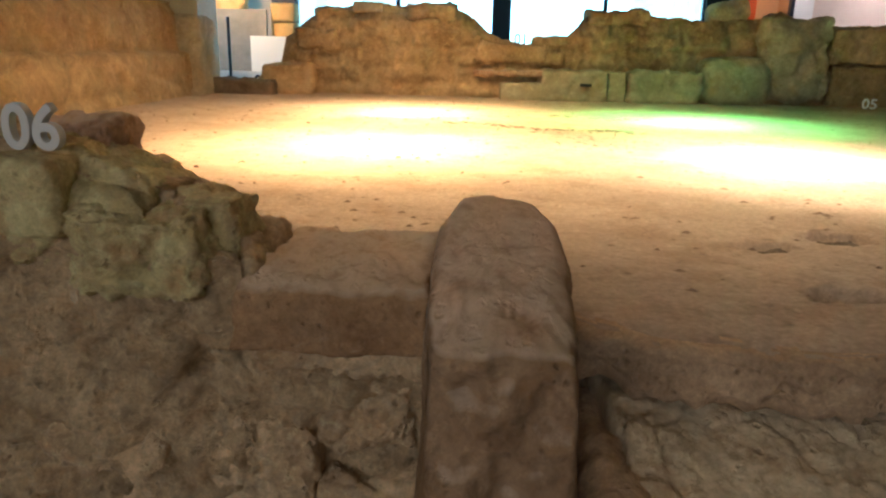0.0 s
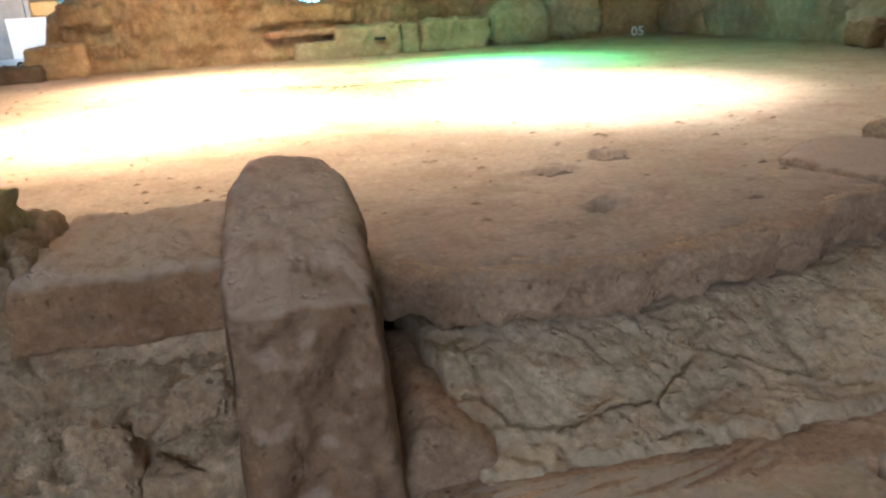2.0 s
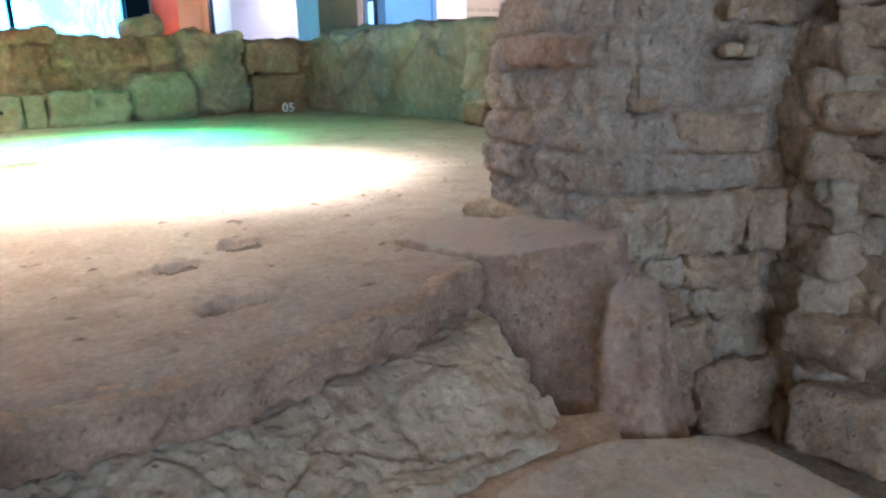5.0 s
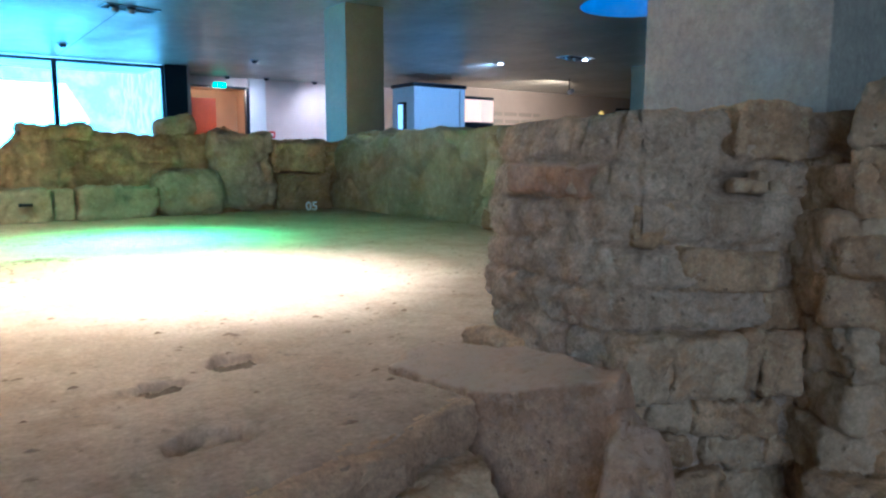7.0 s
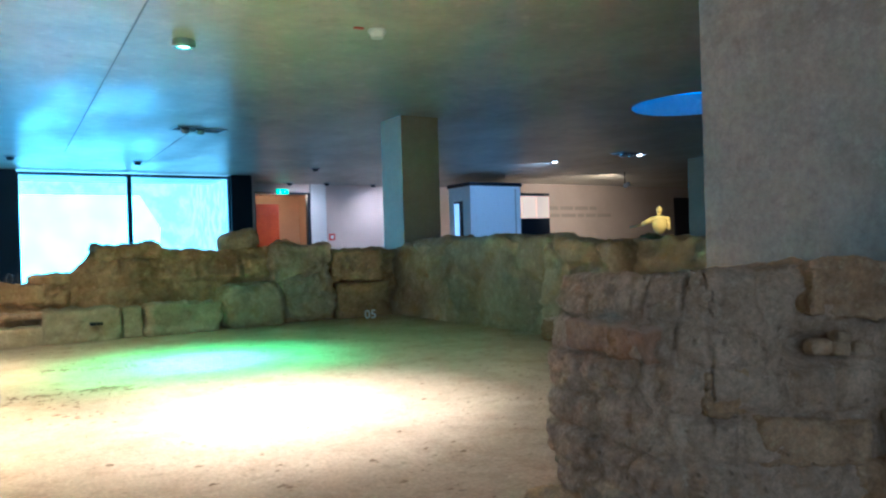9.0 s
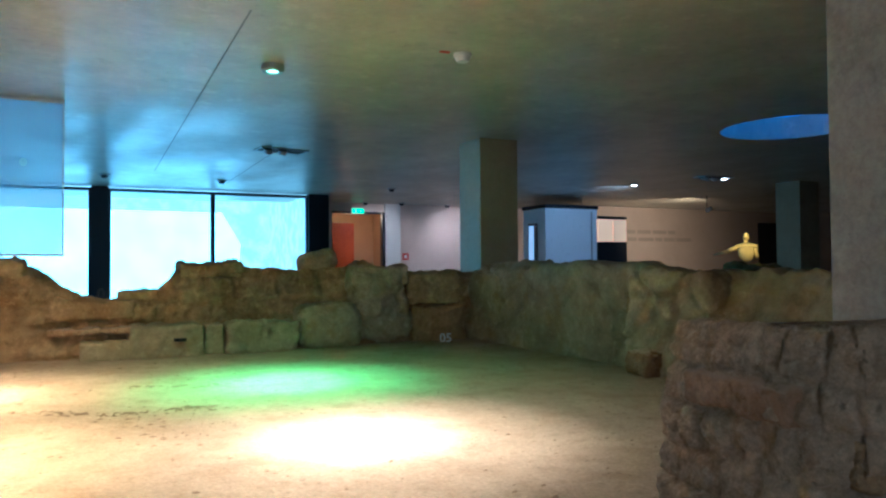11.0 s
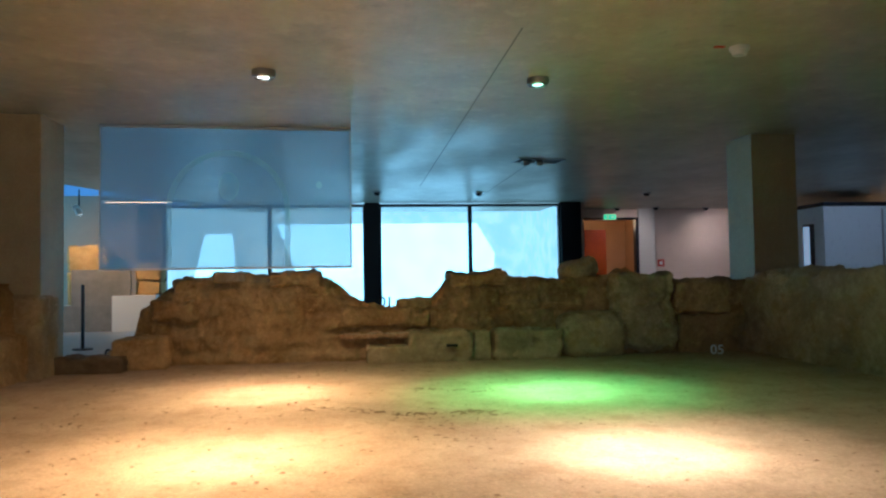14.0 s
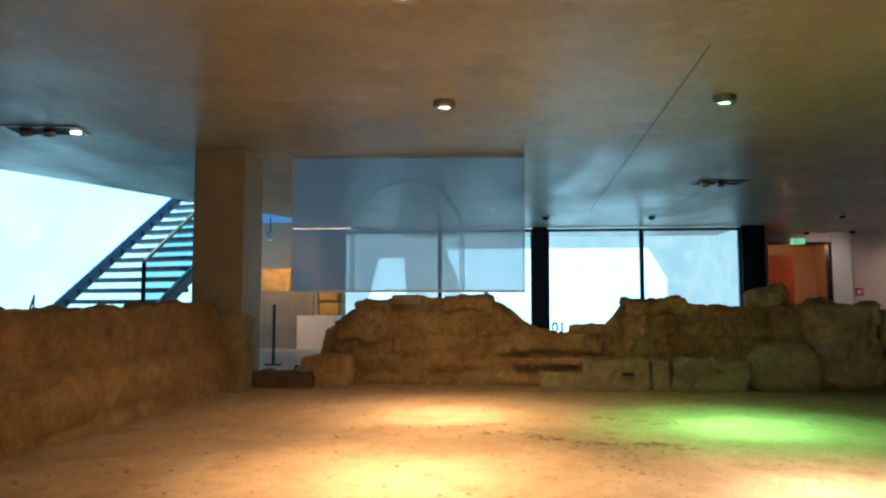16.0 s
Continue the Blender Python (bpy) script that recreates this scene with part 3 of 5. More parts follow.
# blue daylight here is the wall's own emission
slab("wall_north_upper", -12, -2.7, 17.3, 17.5, 2.6, 5.8, M_DAYBLUE, "upper wall of the stair well, glowing blue for daylight", "wall")
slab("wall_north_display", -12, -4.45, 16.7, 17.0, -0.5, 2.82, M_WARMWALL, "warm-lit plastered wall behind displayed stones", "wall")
slab("roof_over_stair", -12, -2.0, 7.0, 19.3, 5.8, 6.0, M_PLASTER, "white ceiling high above the stair well", "ceiling")
slab("wall_stairwell", -12, -6.4, 7.4, 7.6, CEIL, 5.8, M_PLASTER, "white upper wall of the stair well", "wall")

# door wall with its opening
slab("wall_door_pier", 5.46, 6.0, 18.5, 18.8, -0.5, CEIL, M_PLASTER, "plastered wall beside the exit", "wall")
slab("wall_door_head", 6.0, 7.54, 18.5, 18.8, 2.42, CEIL, M_PLASTER, "plastered wall above the exit opening", "wall")
slab("wall_door_pilaster", 7.54, 7.97, 18.4, 18.8, -0.5, CEIL, M_WHITE, "white painted pilaster beside the exit", "wall")
slab("wall_north_east", 7.97, 22, 18.5, 18.8, -0.5, CEIL, M_PLASTER, "pinkish plastered wall with a fire alarm sign", "wall")
slab("wall_return", 5.46, 5.6, 16.95, 18.5, -0.5, CEIL, M_PLASTER, "short plastered return beside the window", "wall")
# glowing sheet put here to hide the return wall from the window
slab("backdrop_return", 5.08, 5.26, 17.0, 21.5, -1, 3.2, M_DAYSTONE, "glowing stone-toned sheet outside, covering the return wall", "backdrop")
slab("corridor_back", 5.4, 8.2, 20.6, 20.8, -0.5, CEIL, M_BEIGE, "beige wall inside the lit exit corridor", "wall")
slab("corridor_side", 5.3, 5.45, 18.8, 20.6, -0.5, CEIL, M_BEIGE, "beige side wall of the exit corridor", "wall")
slab("corridor_side_far", 8.0, 8.15, 18.8, 20.6, -0.5, CEIL, M_BEIGE, "beige side wall of the exit corridor", "wall")
slab("corridor_ceiling", 5.3, 8.2, 18.8, 20.8, CEIL - 0.15, CEIL, M_BEIGE, "low ceiling of the exit corridor", "ceiling")
lamp = new("corridor_lamp", bpy.data.lights.new("corridor_lamp", "POINT"))
lamp.data.energy, lamp.data.color, lamp.data.shadow_soft_size = 22, (1.0, 0.62, 0.32), 0.1
lamp.location = (6.9, 19.5, 2.35)

door = empty("door_1", (6.8, 18.5, 0), "open exit door frame with an orange wooden leaf", "door", kind="structure")
part("door_frame", box_bm(7.46, 7.54, 18.42, 18.6, -0.02, 2.42, 0.006), M_FRAME, door)
part("door_frame", box_bm(6.0, 6.06, 18.42, 18.6, -0.02, 2.42, 0.006), M_FRAME, door)
part("door_head", box_bm(6.06, 7.46, 18.42, 18.6, 2.37, 2.42, 0.006), M_FRAME, door)
part("door_leaf", box_bm(6.1, 6.74, 18.66, 18.71, 0.0, 2.12, 0.006), M_ORANGE, door, "orange-brown wooden door leaf")
part("door_panel", box_bm(6.18, 6.66, 18.645, 18.66, 1.25, 1.32, 0.004), M_ORANGE, door)
part("door_panel", box_bm(6.18, 6.66, 18.645, 18.66, 1.85, 1.90, 0.004), M_ORANGE, door)

ex = empty("exit_sign", (6.75, 18.4, 2.4), "lit green emergency exit sign over the doorway", "exit sign")
part("housing", box_bm(6.58, 6.92, 18.36, 18.42, 2.36, 2.50, 0.004), M_WHITE, ex)
part("face", box_bm(6.595, 6.905, 18.35, 18.358, 2.372, 2.488), M_GREENSIGN, ex, "green lit face")
part("pictogram", box_bm(6.66, 6.72, 18.342, 18.349, 2.39, 2.47), M_WHITE, ex)
part("pictogram", box_bm(6.78, 6.86, 18.342, 18.349, 2.41, 2.45), M_WHITE, ex)

# two spots added to brighten the plaster wall; no fittings stand here
for wx in (6.9, 9.28):
    w = new("added_wall_fill", bpy.data.lights.new("added_wall_fill", "SPOT"))
    w.data.energy, w.data.color, w.data.spot_size, w.data.spot_blend, w.data.shadow_soft_size = 65, (1.0, 0.78, 0.68), radians(120), 1.0, 0.06
    w.matrix_world = look((wx, 17.3, CEIL - 0.1), (wx + 0.4, 18.5, 1.2))

fa = empty("fire_alarm_sign", (8.15, 18.5, 1.22), "small red and white fire alarm sign on the wall", "sign")
part("plate", box_bm(8.06, 8.24, 18.485, 18.498, 1.14, 1.32, 0.003), M_REDSIGN, fa)
part("symbol", box_bm(8.105, 8.195, 18.478, 18.484, 1.185, 1.275), M_WHITE, fa)

# ---- north window front ----
WY = 16.83


def window_bay(name, x0, x1, label):
    w = empty(name, (x0, WY, 0), label, "window", kind="structure")
    f = 0.045
    part("window_frame", box_bm(x0, x0 + f, WY - 0.06, WY + 0.06, 0.0, CEIL - 0.03, 0.004), M_FRAME, w)
    part("window_frame", box_bm(x1 - f, x1, WY - 0.06, WY + 0.06, 0.0, CEIL - 0.03, 0.004), M_FRAME, w)
    part("window_head", box_bm(x0 + f, x1 - f, WY - 0.06, WY + 0.06, CEIL - 0.09, CEIL - 0.03, 0.004), M_FRAME, w)
    part("window_sill", box_bm(x0 + f, x1 - f, WY - 0.06, WY + 0.06, -0.02, 0.06, 0.004), M_FRAME, w)
    p = part("pane", box_bm(x0 + f, x1 - f, WY - 0.008, WY + 0.008, 0.06, CEIL - 0.09), M_PANE, w)
    p.visible_shadow = False
    return w


window_bay("window_1", -3.92, -1.66, "tall daylight window with slim dark frame")
window_bay("window_2", -1.66, 0.45, "tall daylight window beside a dark steel post")
window_bay("window_3", 0.78, 2.86, "tall bright daylight window in dark frame")
window_bay("window_4", 2.86, 4.98, "tall daylight window onto a stone wall outside")
for x0, x1 in ((-4.45, -3.92), (0.45, 0.78), (4.98, 5.46)):
    tagged(part("window_post", box_bm(x0, x1, WY - 0.14, WY + 0.12, -0.02, CEIL, 0.01), M_FRAME), "broad dark metal post between the windows", "post", kind="structure")

# outside: glowing sheets stand in for a sun patch on a stone wall
slab("backdrop", -9, 12, 21.5, 21.7, -2, 6, M_DAYSTONE, "stone-toned sheet outside, glowing in place of bluish daylight", "backdrop")
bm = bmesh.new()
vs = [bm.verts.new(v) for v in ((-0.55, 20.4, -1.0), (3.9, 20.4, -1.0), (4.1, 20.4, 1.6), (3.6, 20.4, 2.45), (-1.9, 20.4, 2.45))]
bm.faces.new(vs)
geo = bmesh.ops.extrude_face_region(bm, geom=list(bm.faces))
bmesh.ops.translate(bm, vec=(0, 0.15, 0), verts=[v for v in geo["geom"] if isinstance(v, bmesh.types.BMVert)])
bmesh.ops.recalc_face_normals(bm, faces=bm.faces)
tagged(part("backdrop_sun_patch", bm, M_DAYWHITE), "glowing white sheet in the shape of a sun patch", "backdrop", kind="structure")
bm = bmesh.new()
vs = [bm.verts.new(v) for v in ((-4.6, 20.4, -1.0), (-2.9, 20.4, -1.0), (-3.1, 20.4, 2.2), (-3.8, 20.4, 2.2))]
bm.faces.new(vs)
geo = bmesh.ops.extrude_face_region(bm, geom=list(bm.faces))
bmesh.ops.translate(bm, vec=(0, 0.15, 0), verts=[v for v in geo["geom"] if isinstance(v, bmesh.types.BMVert)])
bmesh.ops.recalc_face_normals(bm, faces=bm.faces)
tagged(part("backdrop_sun_strip", bm, M_DAYWHITE), "slim glowing white sheet standing in for sunlight", "backdrop", kind="structure")


# ---- concrete columns ----
def column(x0, y0, w, d, label, base, material=M_CONC_WARMLIT):
    tagged(part("column", box_bm(x0, x0 + w, y0, y0 + d, base, CEIL, 0.012), material), label, "column", kind="structure")


column(5.12, 8.72, 0.58, 0.6, "square cast concrete column behind the ruin wall", -0.5)
column(-3.41, 8.0, 0.58, 0.58, "square cast concrete column at the end of the ruin wall", -0.5)
column(2.72, 1.27, 0.68, 0.68, "square cast concrete column behind the stone pier", -0.5, M_CONC)
column(13.45, 10.4, 0.58, 0.58, "square cast concrete column in the far hall", -0.5)


# ---- stair well: glowing sheet for the daylight side, and the open stair ----
R0 = Vector((-5.73, 11.67, 0))       # a point under the near stringer
SLOPE = 0.86
S0 = -1.0                            # the foot of the stair along its run


def stair_point(s, w, z):
    p = R0 + EDGE * s + SIDE * w
    return Vector((p.x, p.y, z))


def prism(corners, thick_dir, thick):
    bm = bmesh.new()
    vs = [bm.verts.new(c) for c in corners]
    f = bm.faces.new(vs)
    geo = bmesh.ops.extrude_face_region(bm, geom=[f])
    bmesh.ops.translate(bm, vec=thick_dir * thick, verts=[v for v in geo["geom"] if isinstance(v, bmesh.types.BMVert)])
    bmesh.ops.recalc_face_normals(bm, faces=bm.faces)
    return bm


WIDTH = 2.5
stair = empty("staircase", R0, "open grey steel staircase rising with glass balustrade", "staircase", kind="structure")


def stair_z(s):
    return 0.86 + SLOPE * s


for w, th in ((0.0, -0.05), (WIDTH, 0.05)):
    c = [stair_point(s, w, stair_z(s) + dz) for s, dz in ((S0, -0.16), (4.2, -0.16), (4.2, 0.12), (S0, 0.12))]
    part("stringer", prism(c, SIDE, th), M_STRING, stair, "steel stringer coloured by reflected blue light")
rise = 0.2
k = 0
z = 0.2
while z < 4.3:
    s = (z - 0.86) / SLOPE
    c = [stair_point(s - 0.02, 0.0, z - 0.08), stair_point(s + 0.27, 0.0, z - 0.08), stair_point(s + 0.27, 0.0, z), stair_point(s - 0.02, 0.0, z)]
    part("tread", prism(c, SIDE, WIDTH), M_TREAD, stair)
    z += rise
rail_h = 1.02
GS = -0.35
c = [stair_point(s, -0.06, stair_z(s) + dz) for s, dz in ((GS, 0.05), (4.2, 0.05), (4.2, rail_h), (GS, rail_h))]
part("balustrade_glass", prism(c, SIDE, 0.016), M_BALUSTRADE, stair, "greenish balustrade glass").visible_shadow = False
c = [stair_point(s, -0.09, stair_z(s) + dz) for s, dz in ((GS, rail_h), (4.2, rail_h), (4.2, rail_h + 0.055), (GS, rail_h + 0.055))]
part("handrail", prism(c, SIDE, 0.06), M_BRASS, stair, "warm metal handrail")
c = [stair_point(s, -0.08, z) for s, z in ((GS - 0.02, 0.35), (GS + 0.03, 0.35), (GS + 0.03, stair_z(GS) + rail_h), (GS - 0.02, stair_z(GS) + rail_h))]
part("railing_post", prism(c, SIDE, 0.05), M_FRAME, stair)

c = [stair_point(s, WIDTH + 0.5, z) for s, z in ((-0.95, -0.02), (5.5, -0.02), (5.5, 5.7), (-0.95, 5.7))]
tagged(part("backdrop_stair_glow", prism(c, SIDE, 0.1), M_DAYSTAIR), "bright sheet glowing in place of daylight beside the staircase", "backdrop", kind="structure")
c = [stair_point(s, WIDTH + 0.45, z) for s, z in ((-1.1, -0.02), (-0.95, -0.02), (-0.95, 5.7), (-1.1, 5.7))]
tagged(part("stairwell_post", prism(c, SIDE, 0.2), M_WHITE), "white post at the edge of the bright wall", "post", kind="structure")
c = [stair_point(s, WIDTH + 0.6, z) for s, z in ((-5.0, -0.02), (-1.1, -0.02), (-1.1, 5.7), (-5.0, 5.7))]
tagged(part("wall_stairwell_side", prism(c, SIDE, 0.1), M_KIOSK), "white wall beside the bright glowing sheet", "wall", kind="structure")
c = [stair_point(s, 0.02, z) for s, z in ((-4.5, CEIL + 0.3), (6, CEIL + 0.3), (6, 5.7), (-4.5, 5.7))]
tagged(part("wall_stairwell_upper", prism(c, SIDE, -0.1), M_DAYBLUE), "upper side of the stair well, glowing blue for daylight", "wall", kind="structure")

# displayed stones behind the passage
pl = tagged(part("display_plinth", box_bm(-4.5, -3.66, 15.2, 15.9, -0.02, 0.68, 0.008), M_WHITE), "white plinth before the displayed stones", "plinth")
tagged(part("display_plinth", box_bm(-6.2, -4.51, 15.3, 15.9, -0.02, 0.5, 0.008), M_BOARD), "low grey plinth under the stone display", "plinth")
pn = tagged(part("info_board", box_bm(-5.3, -4.18, 15.32, 15.38, 0.5, 1.2, 0.006), M_BOARD), "grey panel leaning before displayed stones", "panel")
rock("display_stone", (-5.1, 15.75, 1.43), (0.75, 0.4, 0.55), M_DISPLAY, 3, 10, 0.25, 0.05, 4)
rock("display_stone", (-3.9, 15.7, 1.15), (0.5, 0.4, 0.38), M_DISPLAY, 4, 10, 0.2, 0.03, 4)
rock("display_stone", (-3.9, 15.7, 0.82), (0.5, 0.4, 0.28), M_DISPLAY, 5, 10, 0.2, 0.03, 4)
rock("display_stone", (-5.1, 15.75, 0.83), (0.75, 0.4, 0.66), M_DISPLAY, 8, 10, 0.2, 0.03, 4)
for ob in [o for o in scene.objects if o.name.startswith("display_stone")]:
    tagged(ob, "warm-lit ochre stone block on a white plinth", "stone block", "displayed stones")


def track_spot(x, y, z, label, m_lamp, power, colour, target):
    t = empty("track_spotlight", (x, y, z), label, "spotlight")
    part("stem", cyl_bm(x, y, z + 0.05, CEIL, 0.012, seg=10), M_FRAME, t)
    m = look((x, y, z), target)
    hs = part("housing", cyl_bm(0, 0, 0.0, 0.16, 0.06, 0.05, 18, m), M_WHITE, t)
    part("lens", cyl_bm(0, 0, -0.012, -0.002, 0.05, seg=18, m=m), m_lamp, hs, "lit lens")
    if power:
        d = new("spotlight_lamp", bpy.data.lights.new("spotlight_lamp", "SPOT"))
        d.data.energy, d.data.color, d.data.spot_size, d.data.spot_blend, d.data.shadow_soft_size = power, colour, radians(125), 1.0, 0.04
        d.matrix_world = look(Vector((x, y, z)) + (Vector(target) - Vector((x, y, z))).normalized() * 0.06, target)


track_spot(-4.75, 14.2, 2.22, "small white track spotlight aimed at displayed stones", M_LED, 200, (1.0, 0.58, 0.26), (-4.6, 15.7, 1.0))
tr = empty("light_track", (-4, 15, 2.6), "thin bright lighting track under the ceiling", "light track")
part("rail", box_bm(-4.55, -3.3, 14.98, 15.02, 2.50, 2.53), M_FRAME, tr)
part("strip", box_bm(-4.55, -3.3, 14.985, 15.015, 2.49, 2.499), M_LEDWARM, tr, "lit strip")
bp = empty("barrier_post", (-3.66, 11.47, 0), "slim dark barrier post on the museum floor", "post")
part("shaft", cyl_bm(-3.66, 11.4, 0.0, 0.92, 0.025, seg=14), M_FRAME, bp)
part("foot", cyl_bm(-3.66, 11.4, -0.02, 0.0, 0.14, seg=24), M_FRAME, bp)

# ---- hanging gauze screen with a printed arch ----
scr = empty("hanging_screen", (-1.1, 8.8, 2.6), "large translucent screen with printed arch hanging from ceiling", "screen")
TL, TR_ = Vector((-2.43, 8.46, CEIL - 0.01)), Vector((0.245, 8.6, CEIL - 0.01))
SX = (TR_ - TL).normalized()
SN = Vector((SX.y, -SX.x, 0))
BOT = 1.08


def on_screen(a, z, lift=0.0):
    p = TL + SX * a + SN * lift
    return Vector((p.x, p.y, z))


LEN = (TR_ - TL).length
part("fabric", prism([on_screen(0.012, BOT + 0.012), on_screen(LEN - 0.012, BOT + 0.012), on_screen(LEN - 0.012, CEIL - 0.03), on_screen(0.012, CEIL - 0.03)], SN, 0.003), M_SCREEN, scr)
for a0, a1, z0, z1 in ((0, LEN, CEIL - 0.035, CEIL), (0, LEN, BOT - 0.012, BOT + 0.012), (0, 0.014, BOT + 0.012, CEIL - 0.035), (LEN - 0.014, LEN, BOT + 0.012, CEIL - 0.035)):
    part("frame_bar", prism([on_screen(a0, z0, 0.008), on_screen(a1, z0, 0.008), on_screen(a1, z1, 0.008), on_screen(a0, z1, 0.008)], SN, -0.018), M_STEEL, scr)
AC, AZ = LEN / 2 - 0.0, 1.72
verts, faces = [], []
for k in range(41):
    a = math.pi * k / 40
    for r in (0.60, 0.66):
        verts.append(on_screen(AC - r * math.cos(a), AZ + r * math.sin(a), 0.008))
for k in range(40):
    faces.append((2 * k, 2 * k + 1, 2 * k + 3, 2 * k + 2))
mesh_object("printed_arch", verts, faces, M_SCREENLINE, scr, "pale printed arch line", False)
for a0 in (AC - 0.66, AC + 0.60):
    mesh_object("printed_arch", [on_screen(a0, BOT + 0.02, 0.008), on_screen(a0 + 0.06, BOT + 0.02, 0.008), on_screen(a0 + 0.06, AZ, 0.008), on_screen(a0, AZ, 0.008)], [(0, 1, 2, 3)], M_SCREENLINE, scr, "", False)
verts = [on_screen(AC + 0.11 * math.cos(a), 1.98 + 0.16 * math.sin(a), 0.008) for a in [2 * math.pi * k / 24 for k in range(24)]]
mesh_object("printed_shape", verts, [tuple(range(24))], M_SCREENLINE, scr, "pale printed oval shape", False)
verts = [on_screen(AC + 0.98 + 0.035 * math.cos(a), 2.0 + 0.04 * math.sin(a), 0.008) for a in [2 * math.pi * k / 24 for k in range(24)]]
mesh_object("printed_shape", verts, [tuple(range(24))], M_SCREENLINE, scr, "", False)


# ---- ceiling fittings ----
def downlight(x, y, m_lamp, label):
    t = empty("downlight", (x, y, CEIL), label, "downlight", "ceiling downlights")
    bm = bmesh.new()
    for r0, r1, z0, z1 in ((0.095, 0.095, 0, -0.05), (0.095, 0.082, -0.05, -0.06), (0.082, 0.05, -0.06, -0.035)):
        bmesh.ops.create_cone(bm, cap_ends=False, segments=28, radius1=r1, radius2=r0, depth=z0 - z1, matrix=Matrix.Translation((x, y, CEIL + (z0 + z1) / 2)) if z1 < z0 else Matrix.Translation((x, y, CEIL + (z0 + z1) / 2)) @ Matrix.Rotation(math.pi, 4, "X"))
    hs = part("housing", bm, M_STEEL, t, smooth=True)
    part("lens", cyl_bm(x, y, CEIL - 0.048, CEIL - 0.04, 0.055, seg=28), m_lamp, hs, "lit lens")


downlight(-0.43, 6.35, M_LED, "round white-lit downlight under the concrete ceiling")
downlight(1.88, 6.45, M_LEDGREEN, "round green-lit downlight under the concrete ceiling")
downlight(-0.42, 4.12, M_LEDWARM, "round warm-lit downlight under the concrete ceiling")
downlight(1.83, 4.0, M_LEDWARM, "round warm-lit downlight under the concrete ceiling")

sd = empty("smoke_detector", (3.2, 5.5, CEIL), "white smoke detector with red tag on the ceiling", "smoke detector")
part("base", cyl_bm(3.2, 5.5, CEIL - 0.025, CEIL, 0.075, seg=28), M_WHITE, sd)
part("head", cyl_bm(3.2, 5.5, CEIL - 0.065, CEIL - 0.025, 0.05, 0.065, 28), M_WHITE, sd)
part("tag", box_bm(3.0, 3.08, 5.48, 5.52, CEIL - 0.008, CEIL - 0.001), M_REDSIGN, sd, "small red tag")


def hatch(x, y, turn, lamp, label):
    t = empty("ceiling_hatch", (x, y, CEIL), label, "ceiling fitting", "recessed ceiling fittings")
    m = pose(x, y, CEIL, 0, 0, turn)
    # black sheet under the ceiling; no hollow is cut behind it
    part("opening", box_bm(-0.34, 0.34, -0.16, 0.16, -0.006, -0.002, 0, m), M_BLACK, t, "black sheet for the dark of a recess")
    for x0, x1, y0, y1 in ((-0.36, 0.36, 0.16, 0.18), (-0.36, 0.36, -0.18, -0.16), (-0.36, -0.34, -0.16, 0.16), (0.34, 0.36, -0.16, 0.16)):
        part("rim", box_bm(x0, x1, y0, y1, -0.016, -0.002, 0.003, m), M_STEEL, t)
    for xx in (-0.2, 0.02):
        part("projector", cyl_bm(0, 0, -0.05, 0.0, 0.06, seg=18, m=m @ pose(xx, 0, -0.01, 25, 0, 0)), M_STEEL, t)
    if lamp:
        part("lens", cyl_bm(0, 0, -0.012, 0.0, 0.05, seg=18, m=m @ pose(0.28, 0, -0.02, 0, 0, 0)), M_LED, t, "lit lens")


hatch(2.97, 10.8, 8, False, "recessed dark ceiling fitting with metal projectors")
hatch(-4.45, 6.95, 10, True, "recessed dark ceiling fitting with a lit lamp")
hatch(11.4, 10.7, 0, True, "recessed dark ceiling fitting with a lit lamp")
for x, y in ((6.32, 14.9), (7.86, 18.05), (6.9, 18.2), (9.28, 18.2), (0.68, 14.65), (2.74, 14.8)):
    t = empty("ceiling_sensor", (x, y, CEIL), "small dark round sensor under the ceiling", "sensor", "ceiling sensors")
    part("base", cyl_bm(x, y, CEIL - 0.02, CEIL, 0.10, seg=20), M_STEEL, t)
    part("dome", cyl_bm(x, y, CEIL - 0.07, CEIL - 0.02, 0.045, 0.07, 20), M_FRAME, t)

# ---- far hall: kiosk, display case, lettered wall, lit statue ----
ki = empty("kiosk", (11, 15.5, 0), "pale blue lacquered cabin with dark top edge", "kiosk")
part("body", box_bm(10.36, 11.9, 15.0, 16.0, -0.02, 2.36, 0.006), M_KIOSK, ki)
part("cornice", box_bm(10.33, 11.93, 14.97, 16.03, 2.36, 2.45, 0.006), M_FRAME, ki, "dark top edge")
part("side_window", box_bm(10.345, 10.36, 15.35, 15.75, 0.9, 2.0), M_FRAME, ki)
part("lit_pane", box_bm(10.338, 10.345, 15.5, 15.72, 1.0, 1.95), plain("cool_lit_pane", (0.6, 0.78, 1.0), 0.3, emit=0.55), ki, "cool lit pane")
part("corner_trim", box_bm(11.72, 11.75, 14.985, 15.0, 0.0, 2.3), M_STEEL, ki)
dc = empty("display_case", (12.3, 14.6, 0), "tall display case with warm-lit upper panel", "display case")
part("base", box_bm(11.95, 12.85, 15.0, 15.5, -0.02, 1.55, 0.006), M_FRAME, dc, "dark glossy base")
part("light_panel", box_bm(11.97, 12.4, 15.0, 15.5, 1.56, 2.12, 0.004), plain("warm_backlit_panel", (1.0, 0.60, 0.34), 0.5, emit=0.5), dc, "warm backlit panel")
part("light_panel", box_bm(12.42, 12.84, 15.0, 15.5, 1.56, 2.12, 0.004), plain("warm_backlit_panel_side", (1.0, 0.62, 0.36), 0.5, emit=0.42), dc)
